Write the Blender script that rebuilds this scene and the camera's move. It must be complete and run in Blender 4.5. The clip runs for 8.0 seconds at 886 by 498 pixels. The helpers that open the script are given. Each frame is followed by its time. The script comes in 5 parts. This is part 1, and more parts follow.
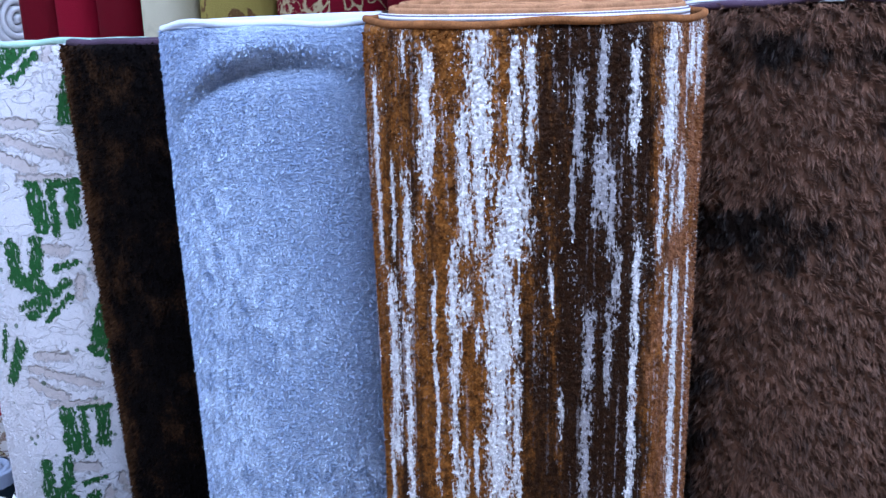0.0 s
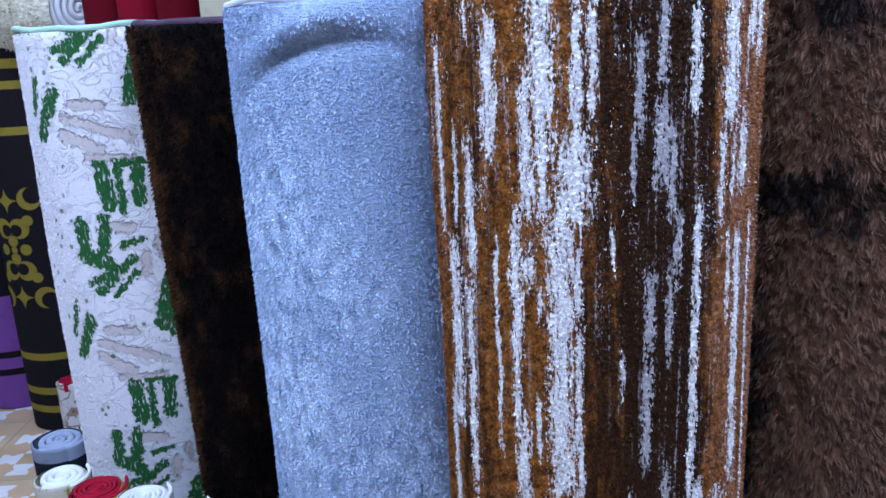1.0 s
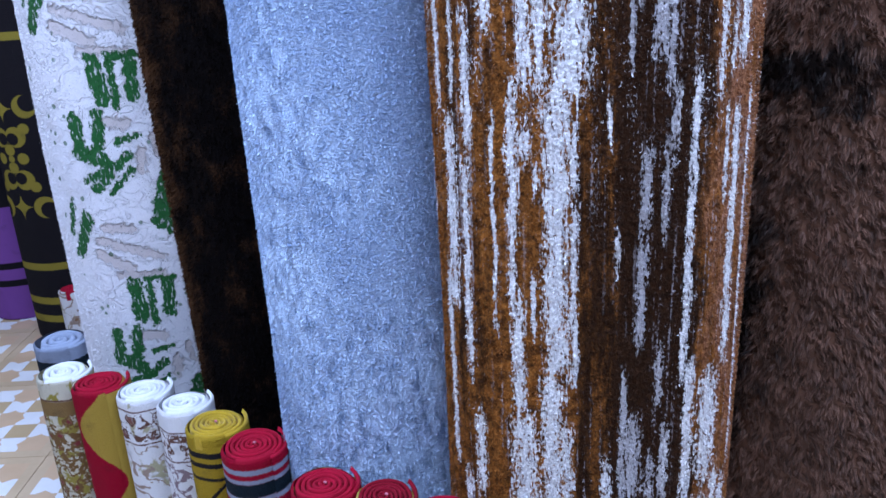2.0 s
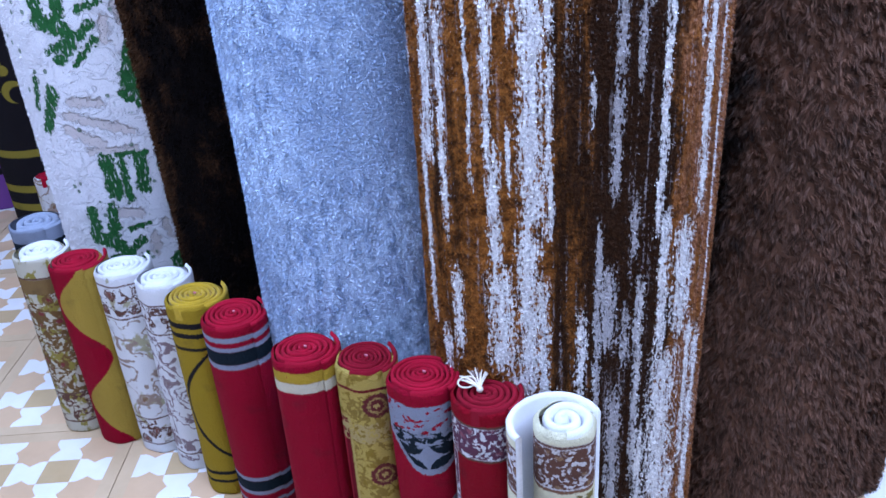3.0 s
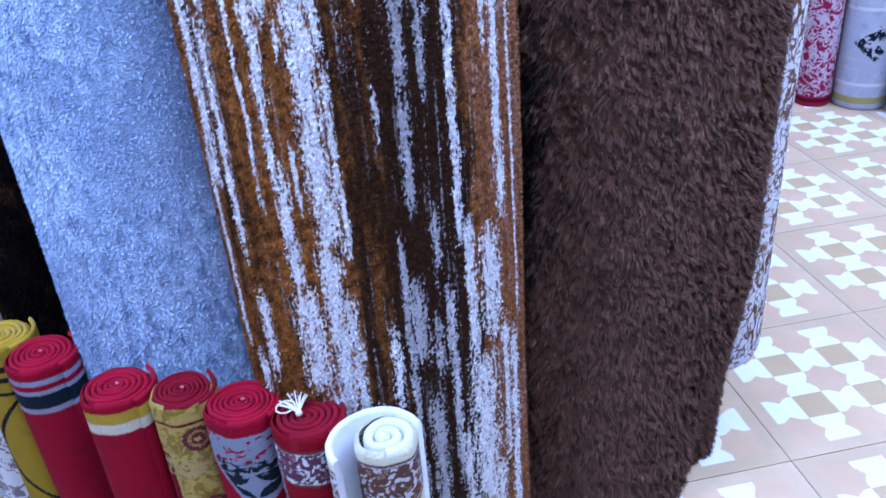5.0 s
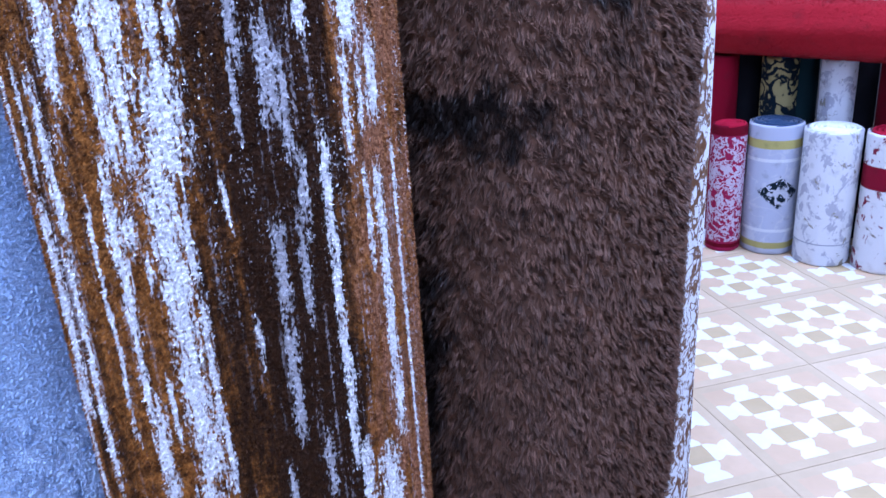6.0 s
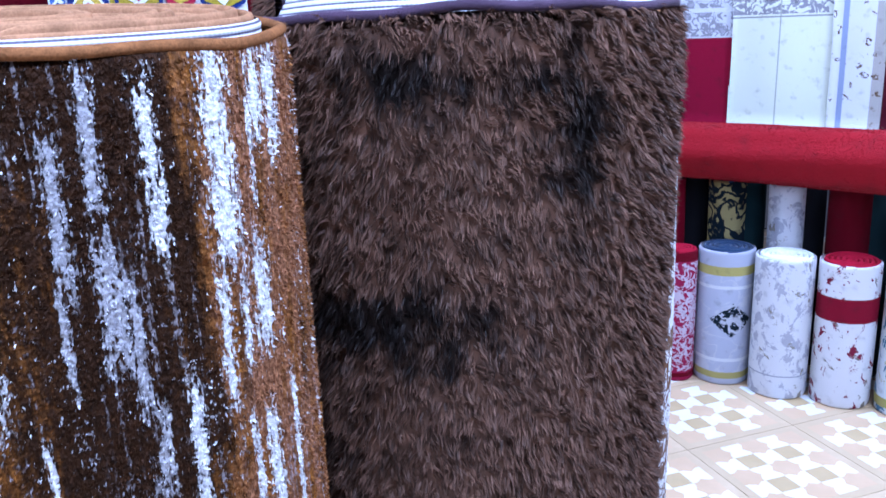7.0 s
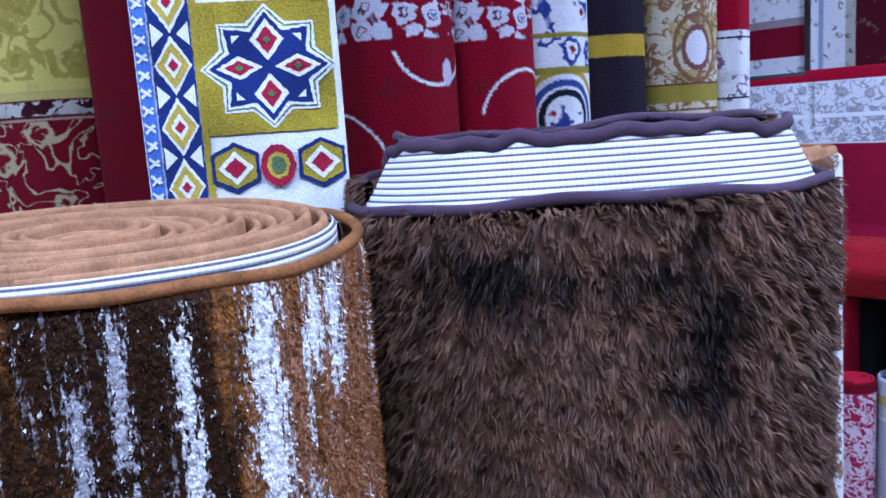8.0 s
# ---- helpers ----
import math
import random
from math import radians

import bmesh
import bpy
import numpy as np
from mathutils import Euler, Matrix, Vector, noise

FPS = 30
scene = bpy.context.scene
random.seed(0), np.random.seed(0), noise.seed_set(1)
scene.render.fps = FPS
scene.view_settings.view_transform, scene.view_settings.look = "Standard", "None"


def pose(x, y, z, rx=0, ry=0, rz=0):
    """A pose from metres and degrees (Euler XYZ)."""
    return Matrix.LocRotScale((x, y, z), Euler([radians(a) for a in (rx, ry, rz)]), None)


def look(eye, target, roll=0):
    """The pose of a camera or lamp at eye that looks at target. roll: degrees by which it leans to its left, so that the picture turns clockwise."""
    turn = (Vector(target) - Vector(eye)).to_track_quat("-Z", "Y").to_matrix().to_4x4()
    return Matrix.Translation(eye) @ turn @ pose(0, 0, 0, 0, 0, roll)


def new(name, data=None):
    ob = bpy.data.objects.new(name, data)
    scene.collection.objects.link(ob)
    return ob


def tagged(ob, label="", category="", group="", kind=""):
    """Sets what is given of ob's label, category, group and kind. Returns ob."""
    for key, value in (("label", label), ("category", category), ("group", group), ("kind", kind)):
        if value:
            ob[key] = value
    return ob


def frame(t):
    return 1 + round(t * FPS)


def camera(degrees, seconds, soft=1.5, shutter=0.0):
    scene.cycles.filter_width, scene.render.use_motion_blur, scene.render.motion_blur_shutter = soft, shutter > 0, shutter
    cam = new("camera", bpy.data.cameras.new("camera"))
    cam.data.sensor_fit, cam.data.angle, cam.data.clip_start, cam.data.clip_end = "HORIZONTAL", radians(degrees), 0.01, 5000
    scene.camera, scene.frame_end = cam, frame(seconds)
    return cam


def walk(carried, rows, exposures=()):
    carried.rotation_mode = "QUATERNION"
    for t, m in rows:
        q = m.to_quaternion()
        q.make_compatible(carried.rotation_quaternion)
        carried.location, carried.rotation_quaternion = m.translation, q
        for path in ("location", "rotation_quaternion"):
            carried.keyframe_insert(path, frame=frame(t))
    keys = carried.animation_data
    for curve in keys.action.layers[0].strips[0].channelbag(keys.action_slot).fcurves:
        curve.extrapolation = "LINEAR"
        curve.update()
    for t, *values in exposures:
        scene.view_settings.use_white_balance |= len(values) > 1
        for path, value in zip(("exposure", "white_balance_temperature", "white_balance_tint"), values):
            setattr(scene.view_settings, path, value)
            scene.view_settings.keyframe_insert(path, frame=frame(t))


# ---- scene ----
cam = camera(56.4, 8.0, 1.5, 0.15)
PATH = [
    (0, (0.021, 0.03, 1.564), (-0.002, 1.966, 1.072), -1.6),
    (0.5, (-0.001, 0.007, 1.558), (-0.088, 1.941, 1.060), -2.4),
    (1, (-0.006, 0.0, 1.542), (-0.136, 1.926, 1.02), -3.0),
    (2.3, (0.009, -0.012, 1.434), (-0.139, 1.839, 0.691), -3.2),
    (2.5, (0.011, -0.014, 1.419), (-0.135, 1.819, 0.633), -3.5),
    (3, (0.025, -0.008, 1.388), (-0.1, 1.768, 0.477), -4.0),
    (3.5, (0.063, 0.005, 1.371), (-0.032, 1.735, 0.372), -4.7),
    (4, (0.1, 0.026, 1.364), (0.039, 1.713, 0.292), -5.7),
    (4.2, (0.106, 0.033, 1.36), (0.061, 1.708, 0.268), -6.0),
    (5.5, (0.213, 0.084, 1.478), (0.466, 1.876, 0.626), -4.0),
    (6, (0.245, 0.16, 1.519), (0.574, 1.991, 0.785), -3.7),
    (6.5, (0.295, 0.3, 1.549), (0.725, 2.144, 0.905), -2.7),
    (7, (0.334, 0.433, 1.595), (0.82, 2.298, 1.062), -2.4),
    (7.5, (0.356, 0.508, 1.646), (0.769, 2.423, 1.243), -3.2),
    (8, (0.428, 0.562, 1.691), (0.57, 2.534, 1.385), -4.0),
]
walk(cam, [(t, look(eye, target, roll)) for t, eye, target, roll in PATH], [(0, -0.14, 6400, 9), (1.0, -0.21, 6400, 9), (3.0, -0.08, 6150, 12), (4.2, -0.20, 5900, 15), (5.5, 0.05, 5350, 17), (6.5, 0.16, 5850, 14), (7.0, 0.20, 5800, 12), (7.5, 0.10, 5850, 11), (8, -0.26, 6000, 12)])
# ---------------------------------------------------------------- light
world = bpy.data.worlds.new("shop_world")
scene.world = world
world.use_nodes = True
world.node_tree.nodes["Background"].inputs[0].default_value = (0.55, 0.65, 1.0, 1)
world.node_tree.nodes["Background"].inputs[1].default_value = 0.015


def ceiling_lamp(x, y, z, sx, sy, power, colour):
    data = bpy.data.lights.new("ceiling_light", "AREA")
    data.shape, data.size, data.size_y = "RECTANGLE", sx, sy
    data.energy, data.color = power, colour
    ob = new("ceiling_light", data)
    ob.matrix_world = pose(x, y, z)
    return ob


COOL = (0.63, 0.79, 1.20)
for lx, ly, p in ((-1.4, 0.4, 88), (0.5, 0.35, 62), (2.3, 0.9, 80), (-1.7, 2.3, 36), (1.3, 3.6, 56), (3.1, 2.4, 72)):
    ceiling_lamp(lx, ly, 2.93, 1.2, 0.3, p, COOL)

# ---------------------------------------------------------------- material helpers


class Graph:
    """A small builder for one node material."""

    def __init__(self, name, rough=0.9, sheen=0.0, gloss=0.25):
        self.m = bpy.data.materials.new(name)
        self.m.use_nodes = True
        self.t = self.m.node_tree
        self.b = self.t.nodes["Principled BSDF"]
        self.b.inputs["Roughness"].default_value = rough
        self.b.inputs["Specular IOR Level"].default_value = gloss
        if sheen:
            self.b.inputs["Sheen Weight"].default_value = sheen
            self.b.inputs["Sheen Roughness"].default_value = 0.4
        self._uv = None
        self._parts = None

    def put(self, socket, value):
        if isinstance(value, (int, float)):
            socket.default_value = value
        elif isinstance(value, (tuple, list)):
            socket.default_value = (*value, 1) if len(value) == 3 and socket.type == "RGBA" else value
        else:
            self.t.links.new(value, socket)

    def uv(self):
        if self._uv is None:
            n = self.t.nodes.new("ShaderNodeUVMap")
            n.uv_map = "UVMap"
            self._uv = n.outputs[0]
        return self._uv

    def obj(self):
        return self.t.nodes.new("ShaderNodeTexCoord").outputs["Object"]

    def split(self, vec):
        n = self.t.nodes.new("ShaderNodeSeparateXYZ")
        self.put(n.inputs[0], vec)
        return n.outputs[0], n.outputs[1], n.outputs[2]

    def u(self):
        if self._parts is None:
            self._parts = self.split(self.uv())
        return self._parts[0]

    def v(self):
        self.u()
        return self._parts[1]

    def f(self, op, a, b=0.0, c=0.0):
        n = self.t.nodes.new("ShaderNodeMath")
        n.operation = op
        for i, x in enumerate((a, b, c)):
            self.put(n.inputs[i], x)
        return n.outputs[0]

    def vec(self, x, y, z=0.0):
        n = self.t.nodes.new("ShaderNodeCombineXYZ")
        for i, q in enumerate((x, y, z)):
            self.put(n.inputs[i], q)
        return n.outputs[0]

    def scaled(self, sx, sy, ox=0.0, oy=0.0):
        """The cloth's own metres, stretched: a vector for textures."""
        return self.vec(self.f("MULTIPLY_ADD", self.u(), sx, ox), self.f("MULTIPLY_ADD", self.v(), sy, oy))

    def noise(self, scale, vec=None, detail=2.0, rough=0.5, distortion=0.0):
        n = self.t.nodes.new("ShaderNodeTexNoise")
        self.put(n.inputs["Vector"], self.uv() if vec is None else vec)
        n.inputs["Scale"].default_value = scale
        n.inputs["Detail"].default_value = detail
        n.inputs["Roughness"].default_value = rough
        n.inputs["Distortion"].default_value = distortion
        return n.outputs[0]

    def voronoi(self, scale, vec=None, feature="F1", out=0, rnd=1.0):
        n = self.t.nodes.new("ShaderNodeTexVoronoi")
        n.feature = feature
        self.put(n.inputs["Vector"], self.uv() if vec is None else vec)
        n.inputs["Scale"].default_value = scale
        n.inputs["Randomness"].default_value = rnd
        return n.outputs[out]

    def step(self, x, lo, hi):
        """0 below lo, 1 above hi, smooth between."""
        n = self.t.nodes.new("ShaderNodeMapRange")
        n.interpolation_type = "SMOOTHSTEP"
        self.put(n.inputs[0], x)
        self.put(n.inputs[1], lo)
        self.put(n.inputs[2], hi)
        return n.outputs[0]

    def band(self, x, lo, hi, soft=0.002):
        return self.f("MULTIPLY", self.step(x, lo - soft, lo + soft), self.f("SUBTRACT", 1.0, self.step(x, hi - soft, hi + soft)))

    def most(self, *xs):
        r = xs[0]
        for x in xs[1:]:
            r = self.f("MAXIMUM", r, x)
        return r

    def mix(self, fac, a, b):
        n = self.t.nodes.new("ShaderNodeMix")
        n.data_type = "RGBA"
        self.put(n.inputs[0], fac)
        self.put(n.inputs[6], a)
        self.put(n.inputs[7], b)
        return n.outputs[2]

    def random(self):
        return self.t.nodes.new("ShaderNodeNewGeometry").outputs["Random Per Island"]

    def done(self, colour, height=None, bump=0.3, distance=0.004):
        self.put(self.b.inputs["Base Color"], colour)
        if height is not None:
            n = self.t.nodes.new("ShaderNodeBump")
            n.inputs["Strength"].default_value = bump
            n.inputs["Distance"].default_value = distance
            self.put(n.inputs["Height"], height)
            self.t.links.new(n.outputs[0], self.b.inputs["Normal"])
        return self.m


def felt(name, colour, vary=0.25):
    """Matted wool seen on edge."""
    g = Graph(name, 0.95, 0.0, 0.08)
    p = g.obj()
    n = g.f("ADD", g.f("MULTIPLY", g.noise(45, p, 3), 0.6), g.f("MULTIPLY", g.noise(420, p, 2), 0.4))
    return g.done(g.mix(g.step(n, 0.3, 0.7), tuple(c * (1 - vary) for c in colour), tuple(c * (1 + vary) for c in colour)), g.noise(420, p, 2), 0.3, 0.002)


def cloth(name, colour, vary=0.25, grain=900, bump=0.35, sheen=0.2, rough=0.9):
    """Plain woven or short-pile cloth of one dye."""
    g = Graph(name, rough, sheen)
    n1 = g.noise(grain, detail=1)
    n2 = g.noise(14, detail=3)
    dark = tuple(c * (1 - vary) for c in colour)
    light = tuple(min(1, c * (1 + vary)) for c in colour)
    c = g.mix(g.step(g.f("ADD", g.f("MULTIPLY", n1, 0.5), g.f("MULTIPLY", n2, 0.5)), 0.3, 0.7), dark, light)
    return g.done(c, n1, bump)


# ---------------------------------------------------------------- mesh helpers
def mesh(name, verts, faces, uvs=None, mats=(), face_mats=None, smooth=True):
    """A mesh from arrays; uvs by vertex."""
    me = bpy.data.meshes.new(name)
    me.from_pydata([tuple(v) for v in verts], [], faces)
    if uvs is not None:
        layer = me.uv_layers.new(name="UVMap")
        idx = np.empty(len(me.loops), dtype=np.int32)
        me.loops.foreach_get("vertex_index", idx)
        layer.data.foreach_set("uv", np.asarray(uvs, dtype=np.float32)[idx].ravel())
    for m in mats:
        me.materials.append(m)
    if face_mats is not None:
        me.polygons.foreach_set("material_index", np.asarray(face_mats, dtype=np.int32))
    me.polygons.foreach_set("use_smooth", np.full(len(me.polygons), smooth))
    me.update()
    return me


def part(name, me, parent, label=""):
    ob = new(name, me)
    ob.parent = parent
    if label:
        tagged(ob, label)
    return ob


class Plan:
    """The outline of a roll, seen from above: a closed curve measured by its arc from the front's middle."""

    def __init__(self, a, b, power=2.0, n=160, wobble=0.0, seed=0):
        th = np.linspace(-math.pi, math.pi, n * 4 + 1)[:-1] - math.pi / 2
        c, s = np.cos(th), np.sin(th)
        x = a * np.sign(c) * np.abs(c) ** (2 / power)
        y = b * np.sign(s) * np.abs(s) ** (2 / power)
        if wobble:
            k = 1 + wobble * (np.sin(3 * th + seed) + 0.6 * np.sin(5 * th + 2.1 * seed))
            x, y = x * k, y * k
        p = np.stack([x, y], 1)
        q = np.vstack([p, p[:1]])
        arc = np.concatenate([[0], np.cumsum(np.linalg.norm(np.diff(q, axis=0), axis=1))])
        self.length = arc[-1]
        want = np.linspace(0, self.length, n + 1)
        self.p = np.stack([np.interp(want, arc, q[:, i]) for i in (0, 1)], 1)
        self.s = want - self.length / 2
        self.n = n

    def at(self, s):
        """Place and outward normal at arc s (an array)."""
        s = (np.asarray(s, float) + self.length / 2) % self.length - self.length / 2
        x = np.interp(s, self.s, self.p[:, 0])
        y = np.interp(s, self.s, self.p[:, 1])
        e = self.length / self.n
        s1 = (s + e + self.length / 2) % self.length - self.length / 2
        s0 = (s - e + self.length / 2) % self.length - self.length / 2
        tx = np.interp(s1, self.s, self.p[:, 0]) - np.interp(s0, self.s, self.p[:, 0])
        ty = np.interp(s1, self.s, self.p[:, 1]) - np.interp(s0, self.s, self.p[:, 1])
        l = np.hypot(tx, ty) + 1e-9
        return x, y, ty / l, -tx / l


def rough_offset(s, z, amp, scale=6.0, seed=0.0):
    """Slow dents of the cloth."""
    return amp * (np.sin(scale * s * 2.3 + 1.7 * z + seed) * 0.5 + np.sin(scale * 0.9 * z + 2.2 * s * scale + 2 * seed) * 0.35 + np.sin(scale * 2.1 * z - 3 * s + seed) * 0.3)


def wall_mesh(name, plan, height, mats, amp=0.003, seed=0.0, dz=0.04, lip=0.008, z0=0.0, shape=None):
    """The outer cloth of a roll: a closed wall with a rounded lip above and below."""
    zs = np.concatenate([[0.0, lip * 0.4, lip], np.linspace(lip * 2, height - lip * 2, max(3, int(height / dz))), [height - lip, height - lip * 0.4, height]])
    inset = np.concatenate([[lip, lip * 0.3, 0.0], np.zeros(len(zs) - 6), [0.0, lip * 0.3, lip]])
    n = plan.n
    verts, uvs = [], []
    for z, i in zip(zs, inset):
        x, y, nx, ny = plan.at(plan.s)
        o = rough_offset(plan.s * 2 * math.pi / plan.length * 1.0, z, amp, 3.0, seed) - i
        o[-1] = o[0]
        if shape is not None:
            o = o + shape(plan.s, z)
        verts.append(np.stack([x + nx * o, y + ny * o, np.full(n + 1, z + z0)], 1))
        uvs.append(np.stack([plan.s, np.full(n + 1, z)], 1))
    verts, uvs = np.concatenate(verts), np.concatenate(uvs)
    faces = []
    for j in range(len(zs) - 1):
        for i in range(n):
            a = j * (n + 1) + i
            faces.append((a, a + 1, a + n + 2, a + n + 1))
    return mesh(name, verts, faces, uvs, mats)


def coil_mesh(name, plan, mats, z, turns, thick, rise=None, deep=0.05, start=1.0, stop=0.06, jitter=0.0, seed=1, seg=72):
    """The wound edge of a roll seen from above: one ribbon that spirals inward, with a rounded crest."""
    rng = np.random.RandomState(int(abs(seed) * 100) % 99991)
    ph = rng.uniform(0, 6.28, 4)
    m = int(turns * seg)
    th = np.linspace(0, turns, m + 1)
    f = start + (stop - start) * (th / turns)
    s = (th % 1.0) * plan.length
    x0, y0, nx, ny = plan.at(s)
    size = np.mean(np.hypot(plan.p[:, 0], plan.p[:, 1]))
    half = thick / size / 2
    wob = jitter * (np.sin(th * 6.28 + ph[0]) + np.sin(th * 3.9 + ph[1])) * 0.5
    zz = z + (0 if rise is None else np.array([rise(q) for q in th])) + wob
    rows = []
    for df, dz in ((half * 0.9, -deep), (half * 0.88, -thick * 0.55), (half * 0.6, -thick * 0.16), (0, 0.0), (-half * 0.6, -thick * 0.16), (-half * 0.88, -thick * 0.55), (-half * 0.9, -deep)):
        ff = np.maximum(f + df - half, 0.004)
        rows.append(np.stack([x0 * ff, y0 * ff, zz + dz], 1))
    verts = np.concatenate(rows)
    k = m + 1
    uvs = np.concatenate([np.stack([th * plan.length, np.full(k, r * thick / 3)], 1) for r in range(7)])
    faces = [(r * k + i, r * k + i + 1, (r + 1) * k + i + 1, (r + 1) * k + i) for r in range(6) for i in range(m)]
    return mesh(name, verts, faces, uvs, mats)


def tube_mesh(name, path, r, mats, closed=True, seg=8, squash=1.0):
    """A soft cord along a path."""
    path = np.asarray(path, float)
    n = len(path)
    t = np.roll(path, -1, 0) - np.roll(path, 1, 0) if closed else np.gradient(path, axis=0)
    t /= np.linalg.norm(t, axis=1)[:, None] + 1e-9
    side = np.cross(t, (0, 0, 1.0))
    l = np.linalg.norm(side, axis=1)[:, None]
    side = np.where(l > 1e-4, side / (l + 1e-9), np.array([1.0, 0, 0]))
    up = np.cross(side, t)
    verts, uvs = [], []
    arc = np.concatenate([[0], np.cumsum(np.linalg.norm(np.diff(path, axis=0), axis=1))])
    for k in range(seg):
        a = 2 * math.pi * k / seg
        verts.append(path + side * (math.cos(a) * r) + up * (math.sin(a) * r * squash))
        uvs.append(np.stack([arc, np.full(n, k * r)], 1))
    faces = []
    for k in range(seg):
        k2 = (k + 1) % seg
        for i in range(n if closed else n - 1):
            j = (i + 1) % n
            faces.append((k * n + i, k * n + j, k2 * n + j, k2 * n + i))
    return mesh(name, np.concatenate(verts), faces, np.concatenate(uvs), mats)


def pile_mesh(name, plan, count, length, width, mats, s_range, z_range, droop=0.5, spread=0.35, seed=1, z0=0.0, base=-0.002, shape=None, clump=0.0, amp=0.0, amp_seed=0.0, tuft=0.0, cell=(0.018, 0.024)):
    """Pile: many tapered blades that stand out of a roll's cloth and hang over. Their place on the cloth is their UV."""
    rng = np.random.RandomState(int(abs(seed) * 100) % 99991)
    s = rng.uniform(*s_range, count)
    z = rng.uniform(*z_range, count)
    x, y, nx, ny = plan.at(s)
    o = np.full(count, base)
    if shape is not None:
        o = o + shape(s, z)
    if amp:
        o = o + rough_offset(s * 2 * math.pi / plan.length, z, amp, 3.0, amp_seed)
    root = np.stack([x + nx * o, y + ny * o, z + z0], 1)
    nrm = np.stack([nx, ny, np.zeros(count)], 1)
    tan = np.stack([-ny, nx, np.zeros(count)], 1)
    up = np.array([0, 0, 1.0])
    # clumps share their lean
    row = np.floor((z + 0.3 * s) / cell[1])
    col = np.floor(s / cell[0] + 0.5 * (row % 2))
    cs = col * 12.9898 + row * 78.233
    r1 = (np.sin(cs) * 43758.5453) % 1.0 - 0.5
    r2 = (np.sin(cs * 1.7 + 4.1) * 24634.6345) % 1.0 - 0.5
    # the fibres of one tuft draw together at their tips
    to_s = (col - 0.5 * (row % 2) + 0.5 + 0.5 * r2) * cell[0] - s
    to_z = (row + 0.5 + 0.5 * r1) * cell[1] - 0.3 * s - z
    lean_t = r1 * clump + rng.normal(0, spread, count) + tuft * to_s / length
    lean_z = -droop + r2 * clump + rng.normal(0, spread, count) + tuft * to_z / length
    d = nrm + tan * lean_t[:, None] + up * lean_z[:, None]
    d /= np.linalg.norm(d, axis=1)[:, None]
    ln = length * rng.uniform(0.6, 1.15, count)
    w = width * rng.uniform(0.6, 1.2, count)
    ang = rng.uniform(0, math.pi, count)
    side = tan * np.cos(ang)[:, None] + np.cross(d, tan) * np.sin(ang)[:, None]
    bend = up * (-droop * 0.35)
    mid = root + d * (ln * 0.55)[:, None]
    tip = root + d * ln[:, None] + bend * ln[:, None]
    hw = side * (w / 2)[:, None]
    verts = np.stack([root - hw, root + hw, mid + hw * 0.9, mid - hw * 0.9, tip], 1).reshape(-1, 3)
    me = bpy.data.meshes.new(name)
    me.vertices.add(count * 5)
    me.vertices.foreach_set("co", verts.astype(np.float32).ravel())
    b = np.arange(count) * 5
    loops = np.stack([b, b + 1, b + 2, b + 3, b + 3, b + 2, b + 4], 1).ravel()
    me.loops.add(count * 7)
    me.loops.foreach_set("vertex_index", loops.astype(np.int32))
    me.polygons.add(count * 2)
    starts = np.stack([np.arange(count) * 7, np.arange(count) * 7 + 4], 1).ravel()
    me.polygons.foreach_set("loop_start", starts.astype(np.int32))
    layer = me.uv_layers.new(name="UVMap")
    uv = np.repeat(np.stack([s, z], 1), 7, axis=0)
    layer.data.foreach_set("uv", uv.astype(np.float32).ravel())
    for m in mats:
        me.materials.append(m)
    me.update(calc_edges=True)
    me.validate()
    return me


def roll_root(name, x, y, turn, label, group, lean=0.0, z=0.0):
    ob = new(name)
    ob.empty_display_size = 0.1
    ob.matrix_world = pose(x, y, z, -lean, 0, turn)
    return tagged(ob, label, "rug roll", group)


def ring_path(plan, f, z, n=120, wave=0.0, seed=0.0):
    s = np.linspace(-plan.length / 2, plan.length / 2, n, endpoint=False)
    x, y, nx, ny = plan.at(s)
    zz = z + wave * (np.sin(s * 17 + seed) + 0.7 * np.sin(s * 41 + 2 * seed))
    return np.stack([x + nx * f, y + ny * f, zz], 1)


